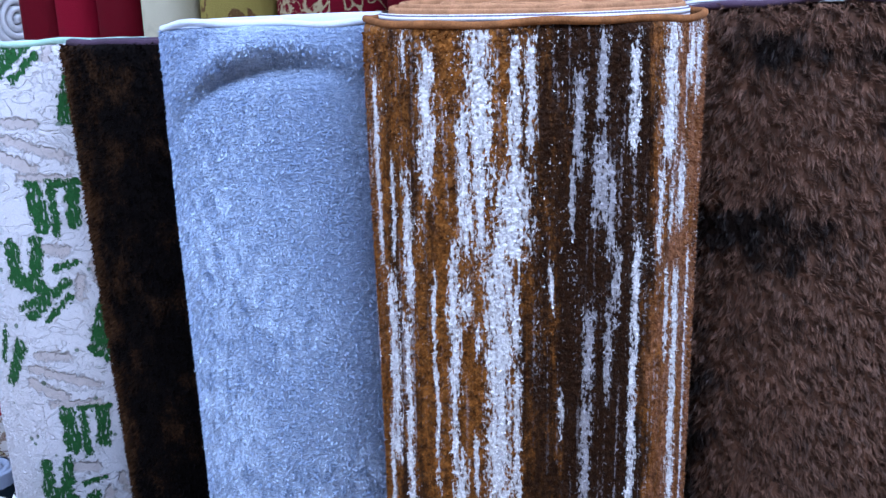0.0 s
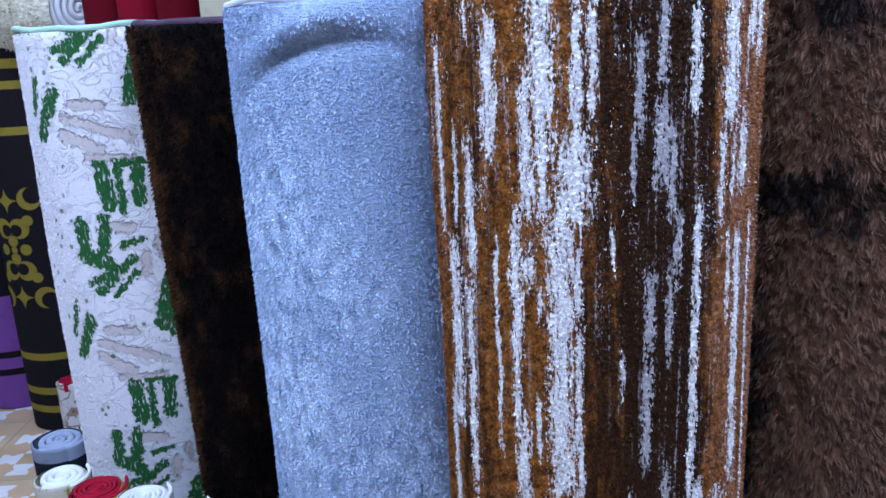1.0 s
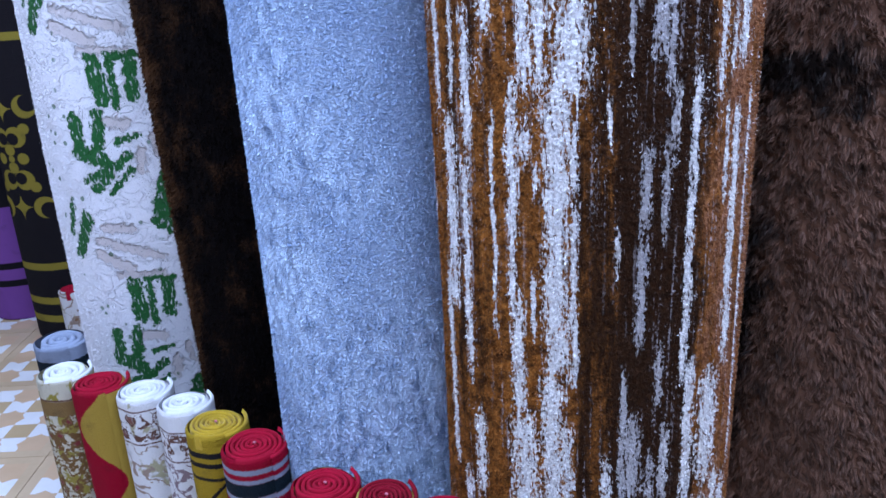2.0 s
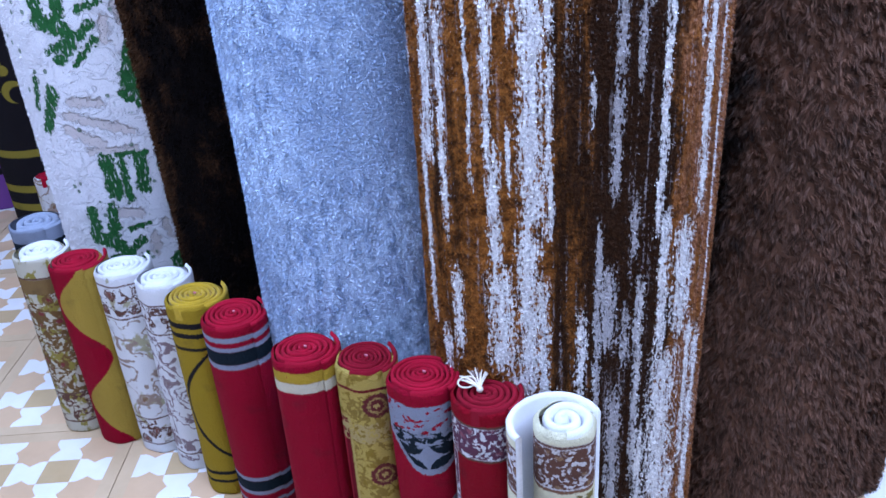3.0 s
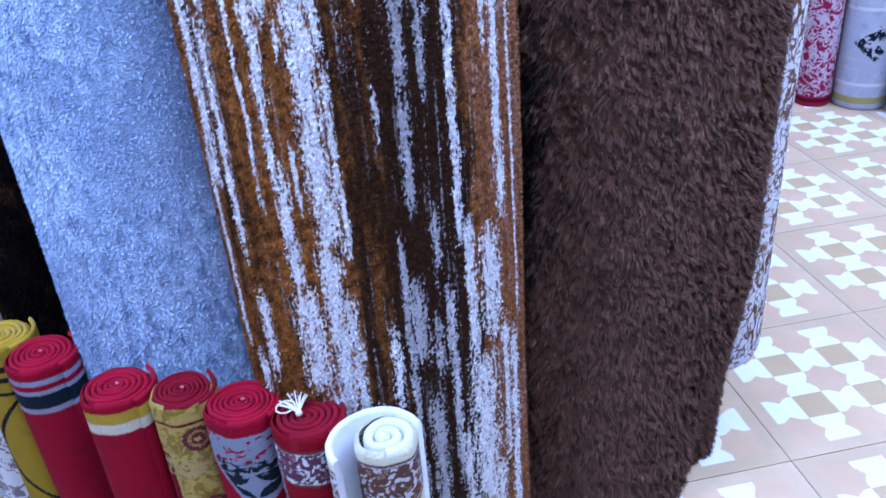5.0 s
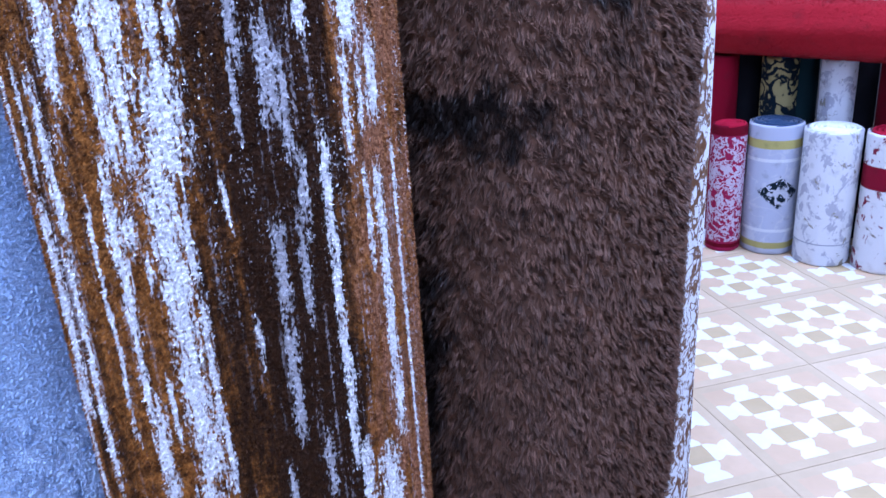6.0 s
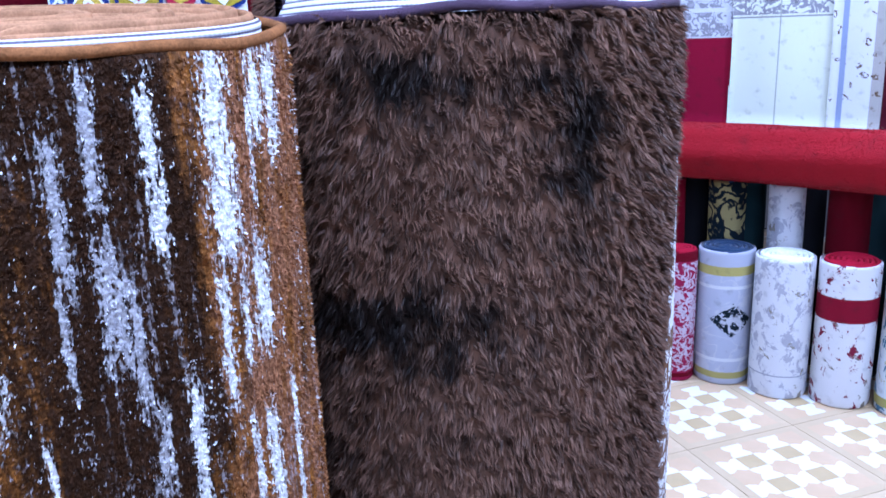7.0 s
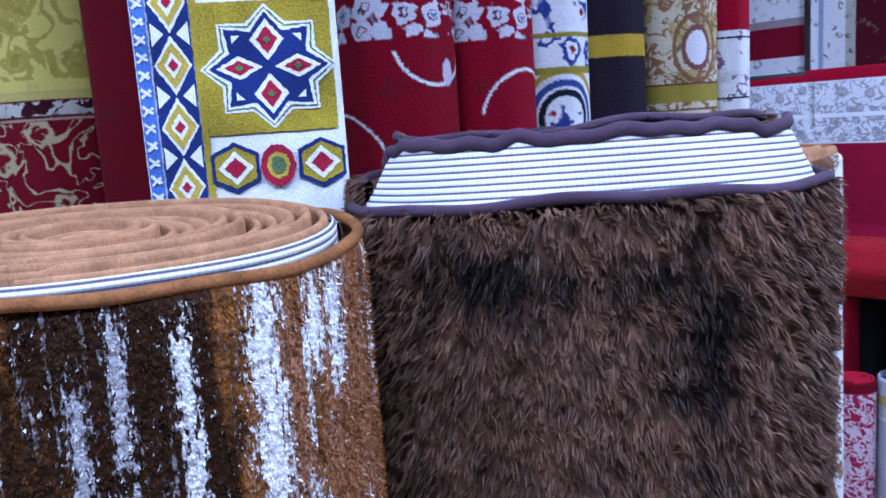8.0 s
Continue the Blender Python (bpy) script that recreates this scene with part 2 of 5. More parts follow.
# ---------------------------------------------------------------- materials of the shop's rugs
def striped_material():
    """Rust pile with broken white streaks and dark brown shade stripes, woven along the roll."""
    g = Graph("rust_streaked_pile", 0.7, 0.0, 0.12)
    u, v = g.u(), g.v()
    streaks = g.noise(1.0, g.scaled(150, 20), 3, 0.65)
    fleck = g.noise(1.0, g.scaled(260, 120), 2, 0.6)
    wob = g.f("ADD", g.f("MULTIPLY_ADD", g.noise(1.0, g.scaled(9, 7), 2), 0.010, -0.005), g.f("MULTIPLY_ADD", g.noise(1.0, g.scaled(60, 30), 2), 0.008, -0.004))
    uu = g.f("ADD", u, wob)
    # place round the roll, half width, lower and upper end
    upper = (
        (-0.276, 0.0080, 1.25, 1.51), (-0.241, 0.0040, 1.26, 1.39), (-0.214, 0.0080, 1.17, 1.38), (-0.175, 0.0125, 1.36, 1.55), (-0.097, 0.0185, 1.39, 1.58),
        (-0.120, 0.0100, 1.27, 1.48), (-0.097, 0.0100, 1.27, 1.39), (-0.050, 0.0085, 1.39, 1.56), (-0.027, 0.0075, 1.42, 1.56), (-0.054, 0.0260, 1.26, 1.39),
        (0.039, 0.0075, 1.39, 1.53), (0.031, 0.0040, 1.30, 1.39), (0.070, 0.0080, 1.45, 1.57), (0.070, 0.0105, 1.31, 1.43), (0.117, 0.0080, 1.41, 1.55),
        (0.179, 0.0150, 1.38, 1.58), (0.254, 0.0110, 1.48, 1.58), (0.228, 0.0090, 1.49, 1.58), (0.167, 0.0065, 1.25, 1.38), (0.190, 0.0050, 1.29, 1.38), (0.214, 0.0115, 1.29, 1.40),
        (0.218, 0.0040, 1.44, 1.52), (0.085, 0.0065, 1.27, 1.39), (-0.210, 0.0040, 1.52, 1.57))
    middle = (
        (-0.252, 0.0125, 0.92, 1.22), (-0.221, 0.0070, 0.80, 1.16), (-0.171, 0.0036, 0.89, 1.23), (-0.140, 0.0095, 1.05, 1.27), (-0.074, 0.0195, 0.82, 1.28),
        (-0.050, 0.0060, 1.12, 1.24), (-0.047, 0.0060, 0.81, 1.10), (-0.122, 0.0090, 1.17, 1.22), (-0.105, 0.0038, 1.12, 1.17), (-0.109, 0.0046, 0.89, 0.98),
        (-0.144, 0.0062, 0.90, 1.07), (-0.134, 0.0110, 0.74, 0.95), (0.128, 0.0066, 0.79, 1.28), (0.058, 0.0085, 1.06, 1.18), (0.054, 0.0085, 0.87, 1.04),
        (0.097, 0.0060, 1.16, 1.26), (0.086, 0.0045, 1.04, 1.20), (0.210, 0.0110, 0.82, 1.22), (0.186, 0.0050, 1.10, 1.22), (0.000, 0.0035, 1.19, 1.25), (0.016, 0.0035, 1.00, 1.06), (-0.270, 0.0085, 0.62, 0.98), (0.089, 0.0064, 0.77, 0.86), (0.252, 0.0050, 0.60, 1.25))
    lower = (
        (-0.128, 0.0220, 0.55, 0.74), (-0.082, 0.0180, 0.50, 0.82), (-0.206, 0.0100, 0.57, 0.73), (0.047, 0.0140, 0.59, 0.74), (0.004, 0.0090, 0.51, 0.66),
        (0.078, 0.0090, 0.56, 0.66), (0.179, 0.0180, 0.60, 0.80), (0.155, 0.0270, 0.20, 0.56), (0.229, 0.0125, 0.02, 0.58), (0.062, 0.0125, 0.22, 0.50),
        (-0.100, 0.0260, 0.28, 0.54), (-0.030, 0.0120, 0.10, 0.50), (0.020, 0.0140, 0.05, 0.42), (0.115, 0.0110, 0.05, 0.40), (0.182, 0.0140, 0.02, 0.30), (-0.175, 0.0120, 0.10, 0.52), (0.085, 0.0080, 0.02, 0.24), (-0.235, 0.0100, 0.10, 0.60), (-0.058, 0.0100, 0.28, 0.72), (0.030, 0.0060, 0.30, 0.82), (0.102, 0.0080, 0.30, 0.72), (0.142, 0.0090, 0.56, 0.82), (0.205, 0.0080, 0.30, 0.62))
    m = 0.0
    for s, w, lo, hi in upper + middle + lower:
        d = g.f("SUBTRACT", 1.45, g.f("DIVIDE", g.f("ABSOLUTE", g.f("SUBTRACT", uu, s)), w))
        d = g.f("MULTIPLY", g.f("MAXIMUM", d, 0.0), g.band(v, lo, hi, 0.03))
        m = d if m == 0.0 else g.f("MAXIMUM", m, d)
    back = g.f("MULTIPLY", g.step(g.noise(1.0, g.scaled(30, 1.6, 5), 2), 0.58, 0.66), g.step(g.f("ABSOLUTE", u), 0.30, 0.34))
    m = g.f("MAXIMUM", m, back)
    white = g.step(g.f("ADD", m, g.f("ADD", g.f("MULTIPLY_ADD", streaks, 3.6, -1.8), g.f("MULTIPLY", g.f("SUBTRACT", fleck, 0.5), g.f("MULTIPLY_ADD", g.step(v, 0.55, 0.85), -1.2, 5.0)))), 0.34, 0.84)
    white = g.f("MULTIPLY", white, g.step(m, 0.02, 0.2))
    us = g.f("ADD", uu, g.f("MULTIPLY_ADD", g.noise(1.0, g.scaled(34, 6, 12), 3, 0.6), 0.11, -0.055))
    shade = g.most(g.band(us, 0.0, 0.145, 0.035), g.f("MULTIPLY", g.band(uu, -0.05, 0.01, 0.02), 0.55), g.f("MULTIPLY", g.band(uu, -0.26, -0.18, 0.03), 0.3))
    patch = g.noise(1.0, g.scaled(48, 5, 3), 4, 0.65)
    dark = g.step(g.f("ADD", g.f("MULTIPLY", shade, 0.5), g.f("ADD", patch, g.f("MULTIPLY_ADD", fleck, 0.3, -0.15))), 0.52, 0.86)
    rust = g.mix(g.step(g.f("ADD", g.f("MULTIPLY", g.noise(55, detail=3), 0.6), g.f("MULTIPLY", g.noise(210, detail=2), 0.4)), 0.32, 0.68), (0.050, 0.014, 0.002), (0.42, 0.155, 0.030))
    rust = g.mix(g.f("MULTIPLY", g.band(us, 0.165, 0.34, 0.025), g.step(g.noise(1.0, g.scaled(60, 9, 6), 3), 0.35, 0.55)), rust, g.mix(g.step(fleck, 0.3, 0.7), (0.15, 0.055, 0.022), (0.50, 0.22, 0.11)))
    c = g.mix(dark, rust, g.mix(g.noise(110, detail=2), (0.006, 0.003, 0.0015), (0.060, 0.020, 0.005)))
    spark = g.step(g.f("ADD", g.noise(1.0, g.scaled(300, 150, 4), 2, 0.6), g.f("MULTIPLY_ADD", g.noise(1.0, g.scaled(40, 6, 8), 2), 0.5, -0.25)), 0.66, 0.70)
    white = g.f("MAXIMUM", white, g.f("MULTIPLY", spark, g.step(v, 1.0, 1.35)))
    pale = g.mix(g.step(g.f("ADD", g.f("MULTIPLY", g.noise(210, detail=2), 0.6), g.f("MULTIPLY", streaks, 0.4)), 0.34, 0.60), (0.60, 0.58, 0.61), (1.0, 1.0, 1.0))
    thin = g.f("MULTIPLY", g.step(g.f("ADD", g.noise(1.0, g.scaled(150, 3.2, 2), 2), g.f("MULTIPLY_ADD", fleck, 0.7, -0.35)), 0.60, 0.70), g.step(g.noise(1.0, g.scaled(16, 4, 7), 2), 0.42, 0.58))
    c = g.mix(g.f("MULTIPLY", thin, 0.7), c, (0.46, 0.42, 0.44))
    pale = g.mix(g.f("MULTIPLY", g.band(uu, 0.02, 0.105, 0.015), 0.7), pale, (0.36, 0.34, 0.37))
    c = g.mix(white, c, pale)
    c = g.mix(g.f("MULTIPLY", g.random(), 0.35), c, g.mix(0.5, c, (0.01, 0.006, 0.004)))
    return g.done(c, g.f("ADD", g.f("ADD", fleck, g.noise(150, detail=2)), g.f("MULTIPLY", white, 0.35)), 0.8, 0.007)


def shag_material():
    g = Graph("brown_shag", 0.5, 0.0, 0.18)
    mid = g.noise(1.0, g.scaled(22, 18), 4, 0.65)
    spot = 0.0
    for su, sv, au, av in ((-0.16, 1.235, 0.17, 0.075), (-0.13, 1.53, 0.10, 0.05), (0.08, 1.44, 0.05, 0.14), (0.02, 1.52, 0.05, 0.03), (-0.26, 0.85, 0.08, 0.3)):
        du = g.f("DIVIDE", g.f("SUBTRACT", g.u(), su), au)
        dv = g.f("DIVIDE", g.f("SUBTRACT", g.v(), sv), av)
        d = g.f("SUBTRACT", 1.0, g.f("SQRT", g.f("ADD", g.f("MULTIPLY", du, du), g.f("MULTIPLY", dv, dv))))
        spot = d if spot == 0.0 else g.f("MAXIMUM", spot, d)
    spot = g.step(g.f("ADD", g.f("MAXIMUM", spot, -0.7), g.f("MULTIPLY_ADD", mid, 3.4, -1.7)), -0.25, 0.8)
    r = g.random()
    tuft = g.split(g.voronoi(1.0, g.scaled(56, 42), "F1", 1))[0]
    r = g.f("ADD", g.f("MULTIPLY", r, 0.42), g.f("ADD", g.f("MULTIPLY", tuft, 0.3), g.f("MULTIPLY", g.step(g.noise(1.0, g.scaled(40, 28, 9), 4, 0.7), 0.3, 0.7), 0.28)))
    light = g.mix(r, (0.006, 0.003, 0.002), (0.275, 0.140, 0.092))
    dark = g.mix(r, (0.003, 0.002, 0.002), (0.022, 0.013, 0.010))
    c = g.mix(spot, light, dark)
    return g.done(c)


def plush(name, low, high, patch=(9, 6), amount=0.5, grain=260, bump=0.8, sheen=0.5, stretch=1.0):
    """Short cut pile: nap that lies this way and that in patches."""
    g = Graph(name, 0.8, sheen)
    n1 = g.noise(1.0, g.scaled(grain, grain * stretch), 2, 0.6)
    n2 = g.noise(1.0, g.scaled(patch[0], patch[1]), 4, 0.6, 0.4)
    n3 = g.noise(1.0, g.scaled(70, 40), 2)
    k = g.f("ADD", g.f("MULTIPLY", n1, 0.45), g.f("ADD", g.f("MULTIPLY", n2, amount), g.f("MULTIPLY", n3, 0.3)))
    c = g.mix(g.step(k, 0.36, 0.86), low, high)
    return g.done(c, g.f("ADD", n1, g.f("MULTIPLY", n3, 0.8)), bump, 0.006)


def leaf_carved_material():
    """White carved pile with green brush strokes and beige grooves, in a repeat of 0.56 m along the roll."""
    g = Graph("green_white_carved_pile", 0.85, 0.05)
    warp = g.f("MULTIPLY_ADD", g.noise(1.0, g.scaled(55, 55), 3), 0.032, -0.016)
    u = g.f("ADD", g.u(), warp)
    v = g.f("WRAP", g.f("ADD", g.v(), g.f("MULTIPLY_ADD", g.noise(1.0, g.scaled(60, 60, 7), 3), 0.032, -0.016)), 1.46, 0.90)
    green_strokes = (
        (-0.049, 1.267, -0.039, 1.157, 0.0166), (-0.010, 1.260, -0.010, 1.140, 0.0070), (0.036, 1.264, 0.030, 1.166, 0.0140), (-0.020, 1.268, 0.059, 1.267, 0.0060),
        (-0.118, 1.130, -0.118, 1.051, 0.0140), (-0.059, 1.138, -0.069, 1.050, 0.0120), (-0.130, 1.046, -0.069, 1.028, 0.0180), (-0.089, 1.051, -0.049, 0.998, 0.0150),
        (-0.098, 0.945, 0.000, 1.035, 0.0090), (-0.118, 0.970, -0.049, 0.998, 0.0075), (-0.059, 0.938, 0.000, 0.995, 0.0065), (-0.030, 1.062, 0.030, 1.077, 0.0050),
        (0.079, 0.977, 0.040, 0.847, 0.0170), (0.082, 0.915, 0.066, 0.832, 0.0065), (-0.132, 1.441, -0.190, 1.331, 0.0150), (-0.177, 1.470, -0.205, 1.387, 0.0065))
    beige_strokes = (
        (-0.098, 1.409, -0.020, 1.400, 0.0090), (-0.118, 1.377, 0.039, 1.322, 0.0090), (-0.128, 1.341, -0.039, 1.295, 0.0120), (-0.079, 1.283, 0.039, 1.275, 0.0065),
        (-0.049, 1.113, 0.010, 1.104, 0.0110), (0.030, 1.043, 0.020, 0.983, 0.0095), (0.059, 1.080, 0.069, 1.028, 0.0065))

    def strokes(rows):
        most = None
        for a, b, c, d, w in rows:
            n = 0.5 * math.hypot(c - a, d - b)
            ca, sa = (c - a) / (2 * n), (d - b) / (2 * n)
            for shift in (-0.56, 0.0, 0.56):
                if max(b, d) + shift < 0.89 or min(b, d) + shift > 1.47:
                    continue
                du, dv = g.f("SUBTRACT", u, (a + c) / 2), g.f("SUBTRACT", v, (b + d) / 2 + shift)
                along = g.f("MAXIMUM", g.f("SUBTRACT", g.f("ABSOLUTE", g.f("ADD", g.f("MULTIPLY", du, ca), g.f("MULTIPLY", dv, sa))), n - w * 0.6), 0.0)
                across = g.f("SUBTRACT", g.f("MULTIPLY", dv, ca), g.f("MULTIPLY", du, sa))
                q = g.f("SUBTRACT", w, g.f("SQRT", g.f("ADD", g.f("MULTIPLY", along, along), g.f("MULTIPLY", across, across))))
                most = q if most is None else g.f("MAXIMUM", most, q)
        return most

    rag = g.f("MULTIPLY_ADD", g.noise(1.0, g.scaled(150, 90), 3, 0.65), 0.022, -0.009)
    green = g.f("MULTIPLY", g.step(g.f("ADD", strokes(green_strokes), rag), -0.002, 0.0015), g.step(g.noise(1.0, g.scaled(170, 45, 4), 2, 0.6), 0.33, 0.42))
    beige = g.step(g.f("ADD", strokes(beige_strokes), rag), -0.004, 0.004)
    dots = g.f("MULTIPLY", g.f("SUBTRACT", 1.0, g.step(g.f("ADD", g.voronoi(36), g.f("MULTIPLY", rag, 10.0)), 0.20, 0.26)), g.step(g.noise(9, detail=1), 0.53, 0.56))
    green = g.f("MAXIMUM", green, g.f("MULTIPLY", dots, 0.75))
    carve = g.f("ABSOLUTE", g.f("SUBTRACT", g.noise(1.0, g.scaled(15, 22), 3, 0.55, 1.2), 0.5))
    carve = g.f("SUBTRACT", 1.0, g.step(carve, 0.0, 0.035))
    c = g.mix(g.noise(300), (0.66, 0.66, 0.72), (0.92, 0.92, 0.94))
    c = g.mix(g.f("MAXIMUM", g.f("MULTIPLY", beige, 0.62), g.f("MULTIPLY", carve, 0.03)), c, (0.50, 0.42, 0.39))
    c = g.mix(green, c, g.mix(g.noise(160), (0.006, 0.060, 0.012), (0.030, 0.17, 0.045)))
    h = g.f("SUBTRACT", 1.0, g.most(g.f("MULTIPLY", beige, 0.8), g.f("MULTIPLY", carve, 0.3), g.f("MULTIPLY", green, 0.4)))
    return g.done(c, g.f("ADD", h, g.f("MULTIPLY", g.noise(420), 0.2)), 0.9, 0.014)


def banded(name, base, bands, over=None, dark=0.55, grain=500):
    """Short pile with woven bands across, at heights along the roll. over(g): a mask and a colour laid between."""
    g = Graph(name, 0.85, 0.0, 0.12)
    # the pile's knots fray every outline a little
    g._parts = (g.f("ADD", g.u(), g.f("MULTIPLY_ADD", g.noise(310, detail=1), 0.008, -0.004)), g.f("ADD", g.v(), g.f("MULTIPLY_ADD", g.noise(1.0, g.vec(g.f("MULTIPLY_ADD", g.u(), 310.0, 9.0), g.f("MULTIPLY", g.v(), 310.0)), 1), 0.008, -0.004)))
    wv = g.v()
    n = g.noise(grain, detail=1)
    c = g.mix(n, tuple(q * dark for q in base), base)
    if over is not None:
        for mask, col in over(g):
            c = g.mix(mask, c, g.mix(n, tuple(q * 0.65 for q in col), col))
    for lo, hi, col in bands:
        c = g.mix(g.band(wv, lo, hi, 0.0015), c, g.mix(n, tuple(q * 0.65 for q in col), col))
    wear = g.noise(18, detail=3)
    c = g.mix(g.step(wear, 0.55, 0.8), c, g.mix(0.35, c, (0.02, 0.015, 0.015)))
    return g.done(c, g.f("ADD", n, g.noise(170, detail=1)), 0.7, 0.005)


RED, DEEP, GOLD, CREAM, GREY, NAVY, WHITE, BLACK = (0.34, 0.001, 0.022), (0.16, 0.001, 0.012), (0.50, 0.33, 0.035), (0.72, 0.66, 0.50), (0.30, 0.33, 0.42), (0.006, 0.015, 0.024), (0.82, 0.83, 0.86), (0.013, 0.011, 0.014)
BROWN, OLIVE, PURPLE = (0.14, 0.065, 0.035), (0.33, 0.26, 0.04), (0.25, 0.09, 0.38)


def flowers(scale, amount, col, col2=None, sy=1.0, shift=0.0):
    """Scattered small flower and leaf marks."""
    def over(g):
        vec = g.scaled(scale, scale * sy, shift, shift)
        warp = g.noise(1.0, g.scaled(scale * 2.2, scale * 2.2 * sy, shift), 2)
        d = g.voronoi(1.0, vec, "F1", 0)
        ring = g.f("ABSOLUTE", g.f("SUBTRACT", g.f("ADD", d, g.f("MULTIPLY_ADD", warp, 0.9, -0.45)), 0.34))
        m = g.f("MULTIPLY", g.f("SUBTRACT", 1.0, g.step(ring, 0.06, 0.11)), g.step(g.noise(1.0, g.scaled(scale * 0.7, scale * 0.7 * sy, 3 + shift), 1), 0.62 - amount, 0.68 - amount))
        out = [(m, col)]
        if col2:
            m2 = g.f("SUBTRACT", 1.0, g.step(g.f("ADD", d, g.f("MULTIPLY_ADD", warp, 0.7, -0.35)), 0.08, 0.16))
            out.append((m2, col2))
        return out
    return over


def filigree(scale, col, lo, hi, wide=0.04, col2=None, shift=0.0):
    """Dense woven scrolls and small blooms between two heights along the roll."""
    def over(g):
        n = g.noise(1.0, g.scaled(scale, scale, shift + 3), 2, 0.55, 0.8)
        vine = g.f("SUBTRACT", 1.0, g.step(g.f("ABSOLUTE", g.f("SUBTRACT", n, 0.5)), wide * 0.7, wide * 1.2))
        d = g.f("ADD", g.voronoi(1.0, g.scaled(scale * 0.9, scale * 0.9, shift)), g.f("MULTIPLY_ADD", g.noise(1.0, g.scaled(scale * 3.2, scale * 3.2, shift), 1), 0.5, -0.25))
        gate = g.band(g.v(), lo, hi, 0.0015)
        bloom = g.f("SUBTRACT", 1.0, g.step(d, 0.14, 0.22))
        out = [(g.f("MULTIPLY", vine, gate), col), (g.f("MULTIPLY", g.band(d, 0.20, 0.34, 0.03), gate), col)]
        if col2:
            out.append((g.f("MULTIPLY", bloom, gate), col2))
        return out
    return over


def rosettes(scale, lo, hi, shift=0.0):
    """A border of pale blooms with blue hearts and dark outlines."""
    def over(g):
        gate = g.band(g.v(), lo, hi, 0.002)
        d = g.f("ADD", g.voronoi(1.0, g.scaled(scale, scale, shift), rnd=0.55), g.f("MULTIPLY_ADD", g.noise(1.0, g.scaled(scale * 2.6, scale * 2.6, shift), 1), 0.55, -0.275))
        pale = g.f("SUBTRACT", 1.0, g.step(d, 0.46, 0.53))
        ring = g.band(d, 0.20, 0.25, 0.02)
        heart = g.f("SUBTRACT", 1.0, g.step(d, 0.10, 0.15))
        leaf = g.step(g.noise(1.0, g.scaled(scale * 1.1, scale * 1.1, shift + 5), 1), 0.62, 0.66)
        return [(g.f("MULTIPLY", leaf, gate), (0.16, 0.28, 0.34)), (g.f("MULTIPLY", pale, gate), (0.68, 0.66, 0.74)), (g.f("MULTIPLY", ring, gate), (0.10, 0.01, 0.04)), (g.f("MULTIPLY", heart, gate), (0.10, 0.24, 0.42))]
    return over


def waves(g):
    x = g.f("ADD", g.u(), g.f("MULTIPLY", g.f("SINE", g.f("MULTIPLY_ADD", g.v(), 21.9, 5.0)), 0.048))
    x = g.f("ADD", x, g.f("MULTIPLY_ADD", g.noise(160, detail=1), 0.006, -0.003))
    return [(g.step(x, 0.030, 0.033), (0.45, 0.30, 0.05)), (g.f("SUBTRACT", 1.0, g.step(x, -0.080, -0.077)), CREAM)]


def sweep(centre_u, centre_v, r, cols, squash=1.0):
    """Curved bands: rings round a point on the cloth."""
    def over(g):
        du = g.f("SUBTRACT", g.u(), centre_u)
        dv = g.f("MULTIPLY", g.f("SUBTRACT", g.v(), centre_v), squash)
        d = g.f("SQRT", g.f("ADD", g.f("MULTIPLY", du, du), g.f("MULTIPLY", dv, dv)))
        d = g.f("ADD", d, g.f("MULTIPLY_ADD", g.noise(200, detail=1), 0.008, -0.004))
        return [(g.band(d, r + lo, r + hi, 0.0015), col) for lo, hi, col in cols]
    return over


def motifs(g):
    """Navy scallops edged with grey on red, a grey flecked field above and a grey star in each."""
    rag = g.f("MULTIPLY_ADD", g.noise(150, detail=2), 0.008, -0.004)
    edge = g.f("ADD", g.f("ADD", g.v(), rag), g.f("MULTIPLY", g.f("MULTIPLY", g.f("SUBTRACT", g.u(), 0.030), g.f("SUBTRACT", g.u(), 0.030)), -11.0))
    out = []
    for top, low in ((0.492, 0.335), (0.232, 0.06)):
        head = g.f("ADD", g.v(), g.f("MULTIPLY", g.u(), -0.6 if top < 0.4 else 0.0))
        gate = g.f("MULTIPLY", g.step(edge, low, low + 0.002), g.f("SUBTRACT", 1.0, g.step(head, top - 0.002, top)))
        inner = g.f("MULTIPLY", g.step(edge, low + 0.014, low + 0.016), g.f("SUBTRACT", 1.0, g.step(head, top - 0.016, top - 0.014)))
        du, dv = g.f("ABSOLUTE", g.f("SUBTRACT", g.u(), 0.022)), g.f("ABSOLUTE", g.f("SUBTRACT", g.v(), low + 0.045))
        star = g.f("SUBTRACT", 1.0, g.step(g.f("ADD", g.f("ADD", g.f("SQRT", du), g.f("SQRT", dv)), g.f("MULTIPLY", rag, 4.0)), 0.215, 0.222))
        out += [(gate, GREY), (inner, NAVY), (star, GREY)]
    field = g.f("MULTIPLY", g.step(g.f("ADD", g.v(), g.f("MULTIPLY", rag, 4.0)), 0.428, 0.431), g.f("SUBTRACT", 1.0, g.step(g.v(), 0.490, 0.492)))
    fleck = g.f("MULTIPLY", field, g.step(g.noise(1.0, g.scaled(44, 75), 2, 0.6), 0.56, 0.58))
    return out + [(field, GREY), (fleck, RED), (g.f("MULTIPLY", g.band(g.v(), 0.40, 0.43), g.step(g.noise(1.0, g.scaled(40, 90, 3), 2), 0.5, 0.53)), GREY)]


